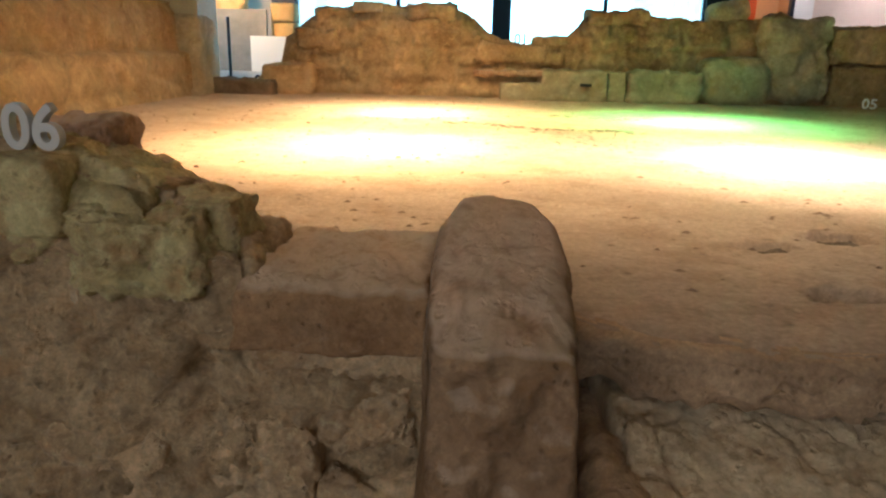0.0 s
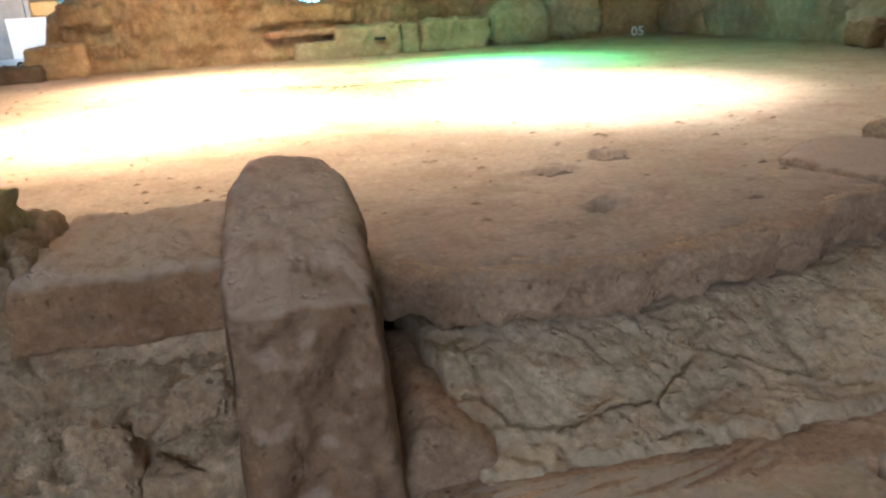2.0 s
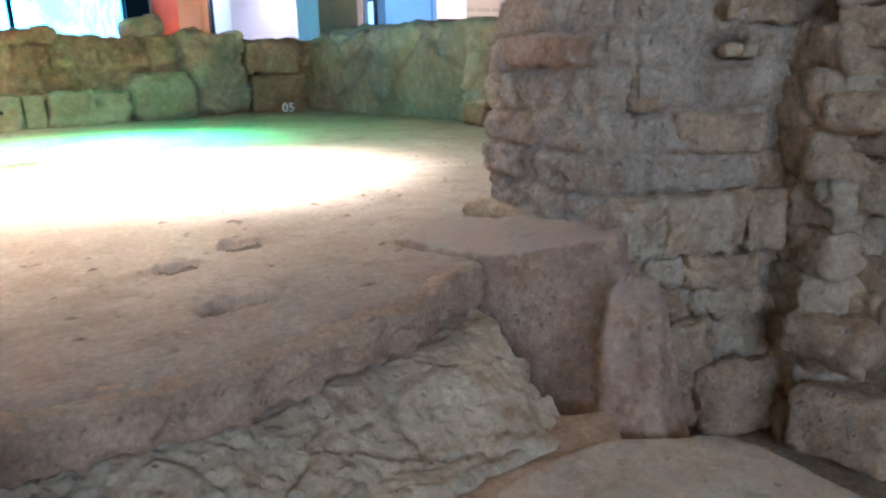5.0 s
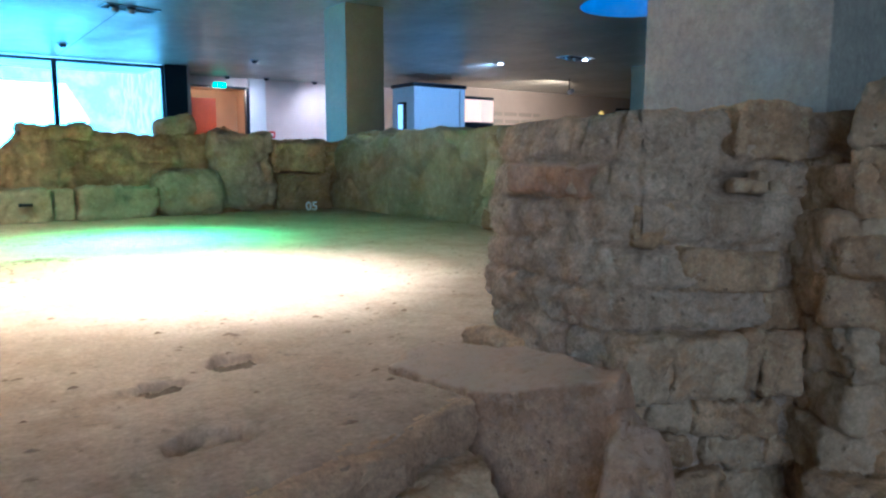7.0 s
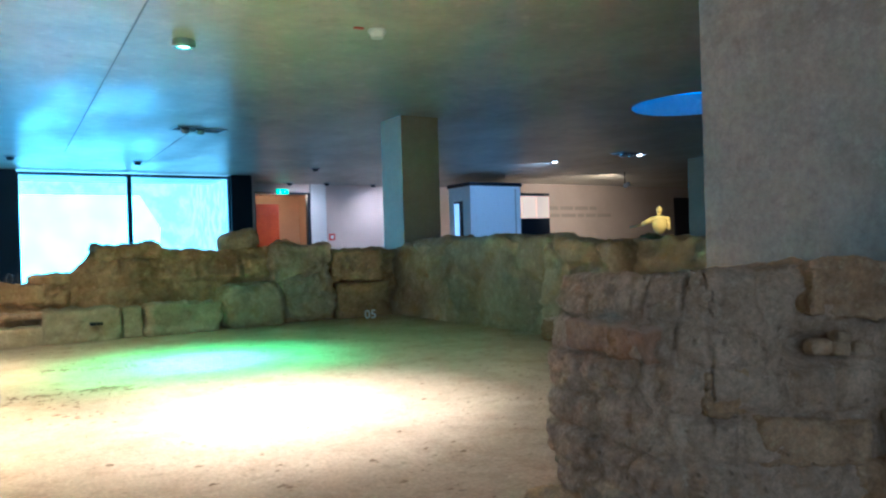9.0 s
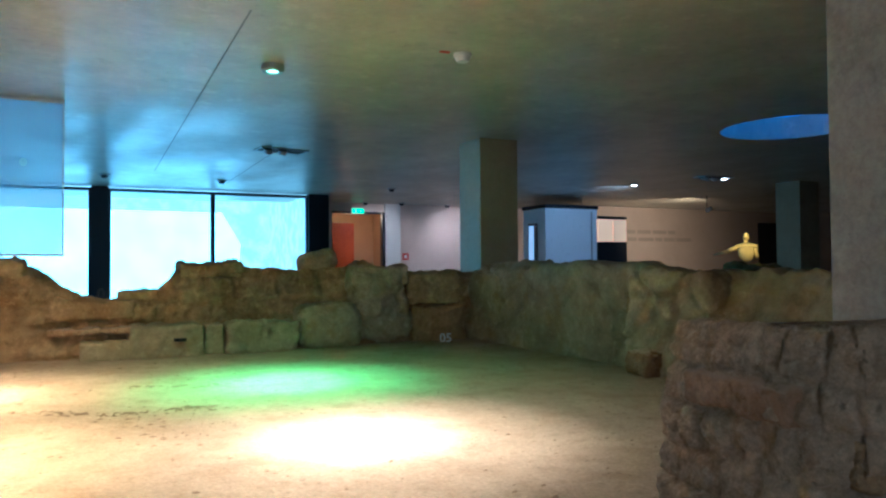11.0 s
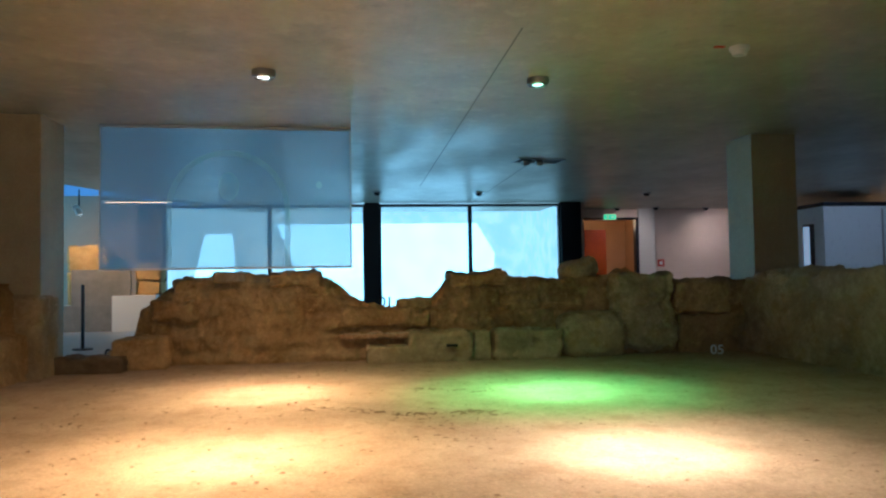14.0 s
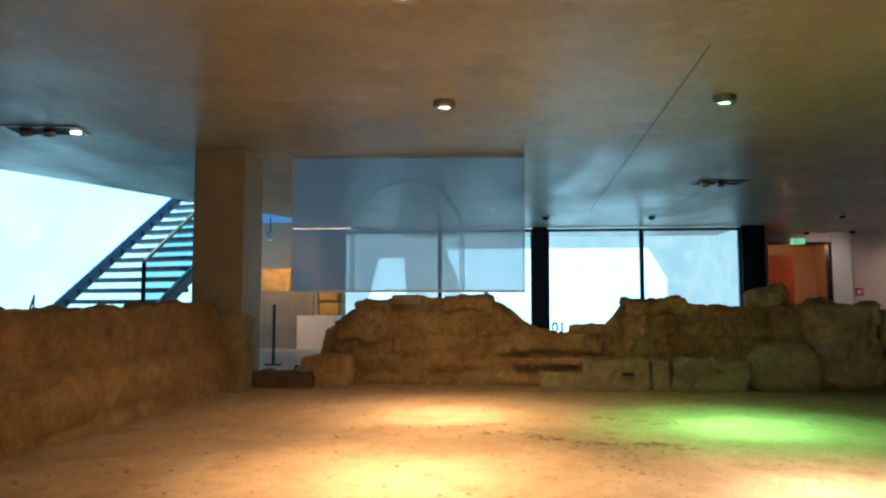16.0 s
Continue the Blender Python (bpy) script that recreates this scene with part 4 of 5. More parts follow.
part("top", box_bm(11.95, 12.85, 15.0, 15.5, 2.13, 2.2, 0.004), M_FRAME, dc)
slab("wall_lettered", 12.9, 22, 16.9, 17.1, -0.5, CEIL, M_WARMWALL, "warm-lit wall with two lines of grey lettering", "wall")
wl = empty("wall_lettering", (15, 16.89, 1.9), "two lines of grey lettering on the wall", "lettering")
random.seed(5)
for z, x0, x1 in ((1.88, 14.3, 16.3), (1.66, 14.3, 17.0)):
    x = x0
    while x < x1:
        w = random.uniform(0.25, 0.6)
        part("line", box_bm(x, min(x + w, x1), 16.892, 16.898, z, z + 0.11), M_TEXT, wl)
        x += w + 0.07
# solid black slab stands in for the unlit doorway
slab("wall_dark_opening", 19.8, 20.8, 16.85, 16.9, 0, 2.3, M_BLACK, "black slab for an unlit doorway beside the lettered wall", "doorway")
track_spot(14.2, 13.6, 2.3, "small track spotlight aimed at the lettered wall", M_LEDWARM, 330, (1.0, 0.64, 0.36), (14.8, 16.9, 1.3))


dl = empty("downlight", (10.69, 12.18, CEIL), "small round lit downlight in the far hall", "downlight", "ceiling downlights")
part("housing", cyl_bm(10.69, 12.18, CEIL - 0.03, CEIL, 0.07, seg=20), M_STEEL, dl)
part("lens", cyl_bm(10.69, 12.18, CEIL - 0.036, CEIL - 0.03, 0.055, seg=20), M_LED, dl, "lit lens")
d = new("hall_lamp", bpy.data.lights.new("hall_lamp", "SPOT"))
d.data.energy, d.data.color, d.data.spot_size, d.data.spot_blend, d.data.shadow_soft_size = 85, (0.62, 0.78, 1.0), radians(110), 0.8, 0.05
d.matrix_world = look((10.69, 12.3, CEIL - 0.08), (11.0, 15.0, 1.2))


def statue(x, y, z, turn):
    """A bust with one arm held out, as one plain mesh."""
    bm = bmesh.new()
    def ball(c, s):
        g = bmesh.ops.create_uvsphere(bm, u_segments=20, v_segments=14, radius=1.0)
        bmesh.ops.transform(bm, matrix=Matrix.Translation(c) @ Matrix.Diagonal((*s, 1)), verts=g["verts"])
    def limb(a, b, r0, r1):
        a, b = Vector(a), Vector(b)
        q = (b - a).to_track_quat("Z", "Y").to_matrix().to_4x4()
        bmesh.ops.create_cone(bm, cap_ends=True, segments=16, radius1=r0, radius2=r1, depth=(b - a).length, matrix=Matrix.Translation((a + b) / 2) @ q)
    ball((0, 0, 0.14), (0.125, 0.085, 0.16))
    ball((0, 0, 0.245), (0.15, 0.075, 0.06))
    limb((0, 0, 0.26), (0, 0, 0.36), 0.04, 0.036)
    ball((0, -0.005, 0.40), (0.052, 0.06, 0.072))
    ball((-0.13, 0, 0.235), (0.05, 0.05, 0.05))
    ball((0.13, 0, 0.235), (0.05, 0.05, 0.05))
    limb((-0.13, 0, 0.235), (-0.30, -0.02, 0.16), 0.045, 0.034)
    limb((-0.30, -0.02, 0.16), (-0.46, -0.04, 0.12), 0.034, 0.022)
    ball((-0.48, -0.04, 0.115), (0.04, 0.02, 0.02))
    limb((0.13, 0, 0.235), (0.16, -0.01, 0.05), 0.042, 0.034)
    bmesh.ops.transform(bm, matrix=pose(x, y, z, 0, 0, turn) @ Matrix.Scale(1.0, 4), verts=bm.verts)
    return tagged(part("statue", bm, M_STATUE, smooth=True), "golden-lit plaster bust with an outstretched arm", "statue")


statue(10.32, 9.0, 1.0, -48)
tagged(rock("pedestal_rock", (10.45, 8.95, 0.46), (0.8, 0.7, 1.02), M_MOSS, 21, 16, 0.4, 0.12, 2.2), "dark mossy rock under the lit statue", "rock")
d = new("statue_lamp", bpy.data.lights.new("statue_lamp", "SPOT"))
d.data.energy, d.data.color, d.data.spot_size, d.data.spot_blend, d.data.shadow_soft_size = 240, (1.0, 0.66, 0.16), radians(26), 0.5, 0.05
d.matrix_world = look((9.2, 7.6, CEIL - 0.1), (10.35, 8.95, 1.5))


# ---- the ruin: floor, walls ----
EDGE_LINE = ((0.20, 1.72), (0.27, 1.66), (0.34, 1.45), (0.40, 1.43), (0.46, 1.39), (0.55, 1.335), (0.70, 1.32), (0.90, 1.33), (1.05, 1.355), (1.20, 1.395), (1.44, 1.475), (1.64, 1.55), (1.75, 1.60), (6.0, 1.62))


def front_edge(x):
    soft = sum(lerp_table(EDGE_LINE, x + d) for d in (-0.04, -0.02, 0, 0.02, 0.04)) / 5
    return soft + 0.008 * math.sin(x * 13.0) + 0.014 * noise.noise(Vector((x * 9, 0, 3)))


PITS = ((1.03, 2.27, 0.085, 0.065, 0.06), (1.30, 2.43, 0.11, 0.085, 0.06), (1.005, 1.725, 0.12, 0.07, 0.042), (1.71, 3.81, 0.12, 0.09, 0.022), (2.35, 3.75, 0.14, 0.1, 0.018), (1.75, 2.62, 0.1, 0.03, 0.014))


def ruin_floor():
    xs, x = [], -3.4
    while x < 5.6:
        xs.append(x)
        x += 0.013 if 0.2 < x < 1.75 else 0.025 if -0.9 < x < 2.5 else 0.06
    us, u = [], 0.0
    while u < 7.9:
        us.append(u)
        u += 0.016 + 0.007 * u
    nx = len(xs)
    lip = 26
    verts, faces = [], []
    for r in range(-lip, len(us)):
        for x in xs:
            yf = front_edge(x)
            if r >= 0:
                y = yf + 0.06 + us[r]
                z = 0.055 * (1 - smooth(1.5, 2.6, y)) - 0.0
                z += 0.007 * fbm(Vector((x, y, 0)), 2.2, 5) + 0.0035 * fbm(Vector((x, y, 7)), 14, 4)
                for px, py, rx, ry, dp in PITS:
                    q = ((x - px) / rx) ** 2 + ((y - py) / ry) ** 2 + 0.9 * noise.noise(Vector((x * 16, y * 16, 2))) + 0.4 * noise.noise(Vector((x * 45, y * 45, 2)))
                    z -= dp * (1 - smooth(0.4, 1.15, q))
                verts.append((x, y, z))
            else:
                a = (-r) / lip
                if a < 0.4:
                    ang = (a / 0.4) * math.pi / 2
                    y, z = yf + 0.06 - 0.05 * math.sin(ang), 0.055 - 0.03 * (1 - math.cos(ang))
                else:
                    b = (a - 0.4) / 0.6
                    y, z = yf + 0.01 + 0.012 * b + 0.35 * max(0, b - 0.8), 0.025 - 0.105 * min(b, 0.82)
                g = 0.020 * fbm(Vector((x, y, z)), 14, 6) * min(1, a * 2.5) + 0.012 * fbm(Vector((x, y, z)), 50, 3) * min(1, a * 4) * min(1, a * 3) + 0.02 * fbm(Vector((x, y, z)), 3.5, 3) * min(1, a * 3)
                verts.append((x, y - g, z + 0.007 * fbm(Vector((x, y, 0)), 2.2, 5) - 0.5 * g))
    rows = len(us) + lip
    edge = []
    for r in range(rows - 1):
        for i in range(nx - 1):
            a = r * nx + i
            limit = lip - 1 + 5 * fbm(Vector((xs[i], 0.3 * r, 4)), 9, 4)
            (edge if r < limit else faces).append((a, a + 1, a + nx + 1, a + nx))
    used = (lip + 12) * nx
    # the rim takes the browner tone in place of softer lighting
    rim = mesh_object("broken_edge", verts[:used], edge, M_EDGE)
    low = (lip - 12) * nx
    body = mesh_object("ruin_floor", verts[low:], [tuple(k - low for k in f) for f in faces], M_SAND)
    rim.parent = body
    tagged(rim, "rough broken edge of coarse aggregate, toned browner for shade")
    return tagged(body, "worn sandy screed floor of the ruin with small pits", "floor", kind="structure")


floor_ob = ruin_floor()
# dark earth that also replaces the shade inside the two deeper pits
for k, (px, py, rx, ry, dp) in enumerate(PITS[:2]):
    rock("earth_fill", (px, py + 0.012, 0.055 * (1 - smooth(1.5, 2.6, py)) - 0.049), (1.9 * rx, 1.7 * ry, 0.05), M_EARTH, 500 + k, n=30, r=0.9, amp=0.016, freq=24, parent=floor_ob, label="dark loose earth in a pit, also standing in for its shade")

CREST_N = ((0.0, 0.15), (0.3, 0.33), (0.38, 0.62), (0.7, 0.88), (1.05, 0.98), (1.3, 1.03), (2.35, 1.0), (2.5, 0.92), (2.7, 0.77), (2.92, 0.64), (3.27, 0.6),
           (3.36, 0.69), (3.66, 0.71), (3.93, 0.97), (4.53, 0.96), (5.1, 0.9), (5.87, 0.95), (6.05, 1.03), (6.25, 0.94), (6.8, 0.86), (7.05, 0.9), (7.7, 0.86))
WALL_FAR = ruin_wall("wall_far", ((-2.5, 8.82), (0.5, 8.88), (3.0, 8.88), (5.2, 8.84)), CREST_N, 0.45, M_FAR, "broken low masonry wall of the ruin, ochre stone", seed=2, cell=2.6, amp=0.05, freq=3.4, fine=0.03, step=0.02, strata=0.03, joint_depth=0.012, courses=(0.16, 0.36, 0.55, 0.74, 0.88), unit=2.6)
CREST_E = ((0, 0.87), (0.6, 0.98), (1.0, 1.0), (1.7, 0.93), (2.1, 0.98), (2.6, 0.97), (3.1, 0.88), (6.0, 0.88))
WALL_SIDE = ruin_wall("wall_side", ((4.98, 8.85), (5.2, 7.3), (5.22, 6.3), (5.08, 5.3), (4.95, 4.2), (5.0, 2.6)), CREST_E, 0.5, M_FARGREY, "uneven side wall of large grey-ochre stones", seed=6, amp=0.07, cell=1.3, jag=0.05, freq=2.2, fine=0.02, strata=0.015)
CREST_W = ((0, 0.9), (6.0, 0.9), (6.6, 0.9), (7.4, 0.9), (7.9, 0.95), (9.0, 0.95), (9.3, 0.88), (9.5, 0.7))
WALL_LEFT = ruin_wall("wall_left", ((-3.2, -1.0), (-3.1, 3.0), (-3.05, 8.45)), CREST_W, 0.4, M_FAR, "low plastered ruin wall with a projecting foot", seed=9, ledge=(0.44, 0.13), amp=0.022, cell=1.3, jag=0.012, batter=0.02, freq=3, fine=0.008)
random.seed(11)


def wall_stone(c, s, material, seed, label, r=0.35, amp=0.05, freq=4.0, n=24, turn=0, tilt=(0, 0), chips=0.0, wall=WALL_FAR):
    return rock("stone", c, s, material, seed, n, r, amp, freq, turn, tilt, parent=wall, label=label, chips=chips)


def loose_stone(c, s, material, seed, label, **k):
    return tagged(wall_stone(c, s, material, seed, label, wall=None, **k), label, "stone", "loose stones of the ruin")


# bench of squared blocks along the far wall
wall_stone((1.22, 8.70, 0.16), (0.76, 0.42, 0.36), M_FARGREY, 31, "squared pale stone block at the foot of the ruin wall", 0.3, 0.055, 5, 30, chips=0.02)
wall_stone((1.71, 8.74, 0.16), (0.2, 0.36, 0.33), M_FARGREY, 32, "narrow recessed stone between squared blocks", 0.2, 0.02)
wall_stone((2.24, 8.70, 0.16), (0.8, 0.44, 0.36), M_FARGREY, 33, "squared pale stone block at the foot of the ruin wall", 0.3, 0.06, 5, 30, chips=0.02)
wall_stone((3.05, 8.76, 0.23), (0.78, 0.5, 0.56), M_FARGREY, 34, "large rounded boulder built into the ruin wall", 0.7, 0.05, 4, 30)
wall_stone((0.64, 8.68, 0.08), (0.48, 0.36, 0.2), M_FARGREY, 35, "flat pale stone lying against the ruin wall", 0.25, 0.02)
wall_stone((-2.05, 8.72, 0.16), (0.6, 0.4, 0.34), M_FAR, 38, "rough corner stone at the end of the ruin wall", 0.3, 0.04)
wall_stone((-1.75, 8.92, 0.62), (0.5, 0.34, 0.24), M_FAR, 39, "ochre stone in the stepped end of the wall", 0.5, 0.05, 6, 28)
wall_stone((-1.55, 8.98, 0.86), (0.42, 0.34, 0.2), M_FAR, 40, "ochre stone in the stepped end of the wall", 0.5, 0.05, 6, 28)
wall_stone((-1.15, 9.05, 0.985), (0.36, 0.4, 0.12), M_FARGREY, 41, "flat stone on the broken crest", 0.3, 0.02)
wall_stone((-0.42, 9.05, 0.945), (0.58, 0.42, 0.17), M_FAR, 42, "squared cap stone on the broken crest", 0.4, 0.05, 7, 34)
wall_stone((1.73, 9.08, 0.92), (0.66, 0.42, 0.16), M_FAR, 43, "squared cap stone on the broken crest", 0.4, 0.05, 7, 34)
wall_stone((0.95, 9.05, 0.64), (0.38, 0.36, 0.1), M_FAR, 44, "flat stone in the notch of the wall", 0.3, 0.03, 8)
wall_stone((0.52, 8.98, 0.5), (0.8, 0.32, 0.2), M_FAR, 45, "layered brown stone under the notch", 0.35, 0.05, 7, 30)
wall_stone((0.5, 8.84, 0.28), (0.8, 0.2, 0.06), M_RED, 46, "thin reddish layer in the ruin wall", 0.5, 0.03, 9, 30)
loose_stone((3.02, 9.12, 1.0), (0.5, 0.32, 0.27), M_GREY, 47, "grey boulder lying on the wall crest", r=0.85, amp=0.04, freq=5, turn=10, tilt=(0, -16))
wall_stone((3.72, 8.82, 0.5), (0.75, 0.22, 0.95), M_FARGREY, 48, "tall upright slab in the ruin wall", 0.6, 0.09, 3.2, 34, chips=0.03)
wall_stone((4.45, 8.84, 0.66), (0.7, 0.22, 0.4), M_FAR, 49, "large squared corner stone of the ruin wall", 0.3, 0.05, 5, 28, chips=0.02)
wall_stone((4.5, 8.84, 0.2), (0.72, 0.24, 0.48), M_FAR, 50, "large squared corner stone of the ruin wall", 0.3, 0.05, 5, 28, chips=0.02)
# black bar gives the slot its shade; the block is not cut
part("slot", box_bm(1.29, 1.41, 8.44, 8.56, 0.165, 0.195, 0.004, None), M_BLACK, WALL_FAR, "black bar for the shade of a slot in a squared block")
# side wall: big upright slabs
wall_stone((5.12, 7.95, 0.44), (0.3, 1.25, 1.0), M_FARGREY, 51, "big upright slab of the side wall", 0.5, 0.06, 2.0, 50, chips=0.05, wall=WALL_SIDE)
wall_stone((5.12, 6.42, 0.44), (0.36, 1.95, 1.06), M_FARGREY, 52, "big rounded boulder slab of the side wall", 0.45, 0.08, 1.7, 80, chips=0.05, wall=WALL_SIDE)
wall_stone((4.98, 5.0, 0.42), (0.34, 1.0, 0.95), M_FARGREY, 54, "big upright slab of the side wall", 0.5, 0.08, 2.2, 48, chips=0.05, wall=WALL_SIDE)
# stub put where the wall foot has a dark hollow
loose_stone((4.76, 5.15, 0.09), (0.28, 0.28, 0.2), M_POST, 55, "brown stone stub at the foot of the wall, in place of a dark hollow", r=0.4, amp=0.05, freq=6)
# passage at the end of the left wall
wall_stone((-2.96, 8.2, 0.36), (0.3, 0.5, 0.95), M_FARGREY, 56, "upright end stone of the low wall", 0.4, 0.03, wall=WALL_LEFT)
loose_stone((-2.5, 8.5, 0.06), (0.7, 0.45, 0.2), M_EARTH, 57, "dark flat stone lying in the passage", r=0.5, amp=0.06, freq=4)


def digits(text, loc, height, turn, material, label):
    cu = bpy.data.curves.new("number_sign", "FONT")
    cu.body, cu.size, cu.extrude, cu.bevel_depth, cu.resolution_u, cu.offset = text, height * 1.38, 0.009, 0.0015, 4, 0.0015
    tmp = bpy.data.objects.new("number_sign", cu)
    me = bpy.data.meshes.new_from_object(tmp)
    bpy.data.objects.remove(tmp)
    me.materials.clear()
    me.materials.append(material)
    ob = new("number_sign", me)
    ob.matrix_world = pose(*loc, 90, 0, turn)
    return tagged(ob, label, "number sign", "standing number signs")


digits("05", (4.38, 8.45, 0.005), 0.11, -25, M_SIGN, "white standing number sign 05 on the floor")
digits("01", (0.55, 9.0, 0.61), 0.12, -2, M_SIGNBACKLIT, "standing number sign 01 on the wall, coloured dark as backlit")
digits("05", (-2.62, 9.2, 0.06), 0.12, 0, M_SIGNBACKLIT, "standing number sign 05 in the passage, coloured dark as backlit")
mk = empty("wall_marker", (-3.15, 5.05, 0.9), "small dark marker standing on the low wall", "marker")
part("stroke", box_bm(-0.006, 0.006, -0.005, 0.005, 0, 0.1, 0, pose(-3.19, 5.08, 0.9, 0, 14, 30)), M_SIGNBACKLIT, mk)
part("stroke", box_bm(-0.02, 0.02, -0.005, 0.005, 0.0, 0.012, 0, pose(-3.13, 5.05, 0.9, 0, 0, 30)), M_SIGNBACKLIT, mk)
part("stroke", box_bm(-0.006, 0.006, -0.005, 0.005, 0, 0.1, 0, pose(-3.14, 5.05, 0.9, 0, 0, 30)), M_SIGNBACKLIT, mk)

# ---- near wall: left part ----
WALL_NEAR = ruin_wall("wall_near", ((-2.9, 1.44), (-0.45, 1.46), (-0.28, 1.50), (0.34, 1.53)),
          ((0.0, 0.62), (1.6, 0.5), (2.15, 0.36), (2.35, 0.3), (2.5, 0.27), (2.62, 0.1), (3.3, 0.08)), 0.36, M_MORTAR,
          "rough near wall of rubble and lime mortar", step=0.014, rows=80, base=-0.55, batter=0.1, amp=0.05, seed=14, cell=4.5, jag=0.012, freq=5.5, fine=0.024, strata=0.012, joint_depth=0.014)


def near_stone(name, c, s, material, seed, label, **k):
    return rock("stone", c, s, material, seed, parent=WALL_NEAR, label=label, **k)


hewn("stone", ((-0.325, 1.415, -0.005), (0.066, 1.40, 0.0), (0.075, 1.82, 0.0), (-0.30, 1.82, 0.0)), ((-0.318, 1.425, 0.122), (0.064, 1.412, 0.130), (0.072, 1.82, 0.142), (-0.29, 1.82, 0.150)), M_BROWN, 61, WALL_NEAR, "brown squared block with a sloping paler top", amp=0.018, freq=8, pitch=0.011, edge=0.028, chips=0.004)
near_stone("stone_block", (-0.1, 1.555, -0.045), (0.38, 0.2, 0.07), M_NEAR, 62, "thin flat stone under a red-brown block", n=40, r=0.5, amp=0.03, freq=10, chips=0.01)
near_stone("mortar_bed", (-0.352, 1.60, 0.085), (0.15, 0.34, 0.22), M_MORTAR, 59, "crumbling mortar between two stones", n=34, r=0.6, amp=0.03, freq=8, chips=0.01)
near_stone("mortar_bed", (-0.22, 1.585, -0.085), (0.5, 0.2, 0.13), M_MORTAR, 60, "crumbling mortar under the block", n=40, r=0.5, amp=0.03, freq=9, chips=0.01)
near_stone("rubble_stone", (-0.50, 1.532, 0.182), (0.25, 0.26, 0.17), M_OCHRE, 63, "bulging ochre stone with mossy tint", n=44, r=0.35, amp=0.045, freq=8, chips=0.008)
near_stone("rubble_stone", (-0.385, 1.575, 0.195), (0.12, 0.16, 0.14), M_OCHRE, 64, "small pointed ochre stone", n=22, r=0.3, amp=0.035, freq=9)
near_stone("rubble_stone", (-0.63, 1.622, 0.265), (0.28, 0.26, 0.15), M_OCHRE, 65, "ochre broken stone on the wall top", n=34, r=0.4, amp=0.045, freq=6, turn=0, tilt=(0, 22), chips=0.01)
near_stone("rubble_stone", (-0.73, 1.712, 0.335), (0.2, 0.2, 0.13), M_RED, 66, "reddish broken stone on the wall top", n=26, r=0.4, amp=0.04, freq=7)
near_stone("rubble_stone", (-0.80, 1.552, 0.285), (0.34, 0.3, 0.15), M_OCHRE, 67, "yellowish ledge stone carrying a number sign", n=30, r=0.3, amp=0.02, freq=6)
near_stone("rubble_stone", (-0.60, 1.540, 0.07), (0.15, 0.16, 0.10), M_GREY, 68, "grey limestone set in mortar", n=24, r=0.45, amp=0.02, freq=8)
near_stone("rubble_stone", (-0.42, 1.540, 0.06), (0.20, 0.16, 0.11), M_GREY, 69, "grey limestone set in mortar", n=24, r=0.45, amp=0.02, freq=8)
near_stone("rubble_stone", (-0.76, 1.540, 0.08), (0.15, 0.16, 0.17), M_NEAR, 70, "brown limestone set in mortar", n=24, r=0.45, amp=0.025, freq=8)
near_stone("rubble_stone", (-0.30, 1.574, -0.10), (0.20, 0.16, 0.15), M_GREY, 71, "grey limestone set in mortar", n=26, r=0.5, amp=0.03, freq=8)
near_stone("rubble_stone", (-0.50, 1.564, -0.09), (0.18, 0.16, 0.14), M_NEAR, 72, "brown limestone set in mortar", n=26, r=0.5, amp=0.03, freq=8)
near_stone("rubble_stone", (-0.72, 1.564, -0.1), (0.2, 0.16, 0.16), M_NEAR, 73, "brown limestone set in mortar", n=26, r=0.5, amp=0.03, freq=8)
near_stone("rubble_stone", (-0.06, 1.534, -0.17), (0.22, 0.18, 0.18), M_NEAR, 74, "crumbling brown stone under the block", n=30, r=0.5, amp=0.04, freq=9, chips=0.01)
near_stone("rubble_stone", (-0.28, 1.514, -0.29), (0.26, 0.2, 0.2), M_NEAR, 75, "crumbling brown stone in the wall foot", n=30, r=0.5, amp=0.04, freq=8, chips=0.01)
near_stone("rubble_stone", (-0.60, 1.514, -0.29), (0.3, 0.2, 0.2), M_NEAR, 76, "crumbling brown stone in the wall foot", n=30, r=0.5, amp=0.04, freq=8, chips=0.01)
near_stone("rubble_stone", (-0.88, 1.504, -0.27), (0.24, 0.2, 0.24), M_NEAR, 77, "crumbling brown stone in the wall foot", n=26, r=0.5, amp=0.04, freq=8)
near_stone("rubble_stone", (0.0, 1.504, -0.38), (0.3, 0.2, 0.2), M_NEAR, 78, "crumbling brown stone in the wall foot", n=30, r=0.5, amp=0.04, freq=8, chips=0.01)
near_stone("mortar_bed", (-0.54, 1.62, 0.185), (0.30, 0.22, 0.18), M_MORTAR, 79, "crumbling mortar between ochre stones", n=40, r=0.5, amp=0.03, freq=8, chips=0.008)
near_stone("mortar_bed", (-0.66, 1.56, 0.205), (0.34, 0.22, 0.16), M_OCHRE, 80, "crumbling yellowish mortar between stones", n=40, r=0.5, amp=0.03, freq=8, chips=0.008)
digits("06", (-0.745, 1.47, 0.368), 0.085, -4, M_SIGNGREY, "white standing number sign 06 on the wall")


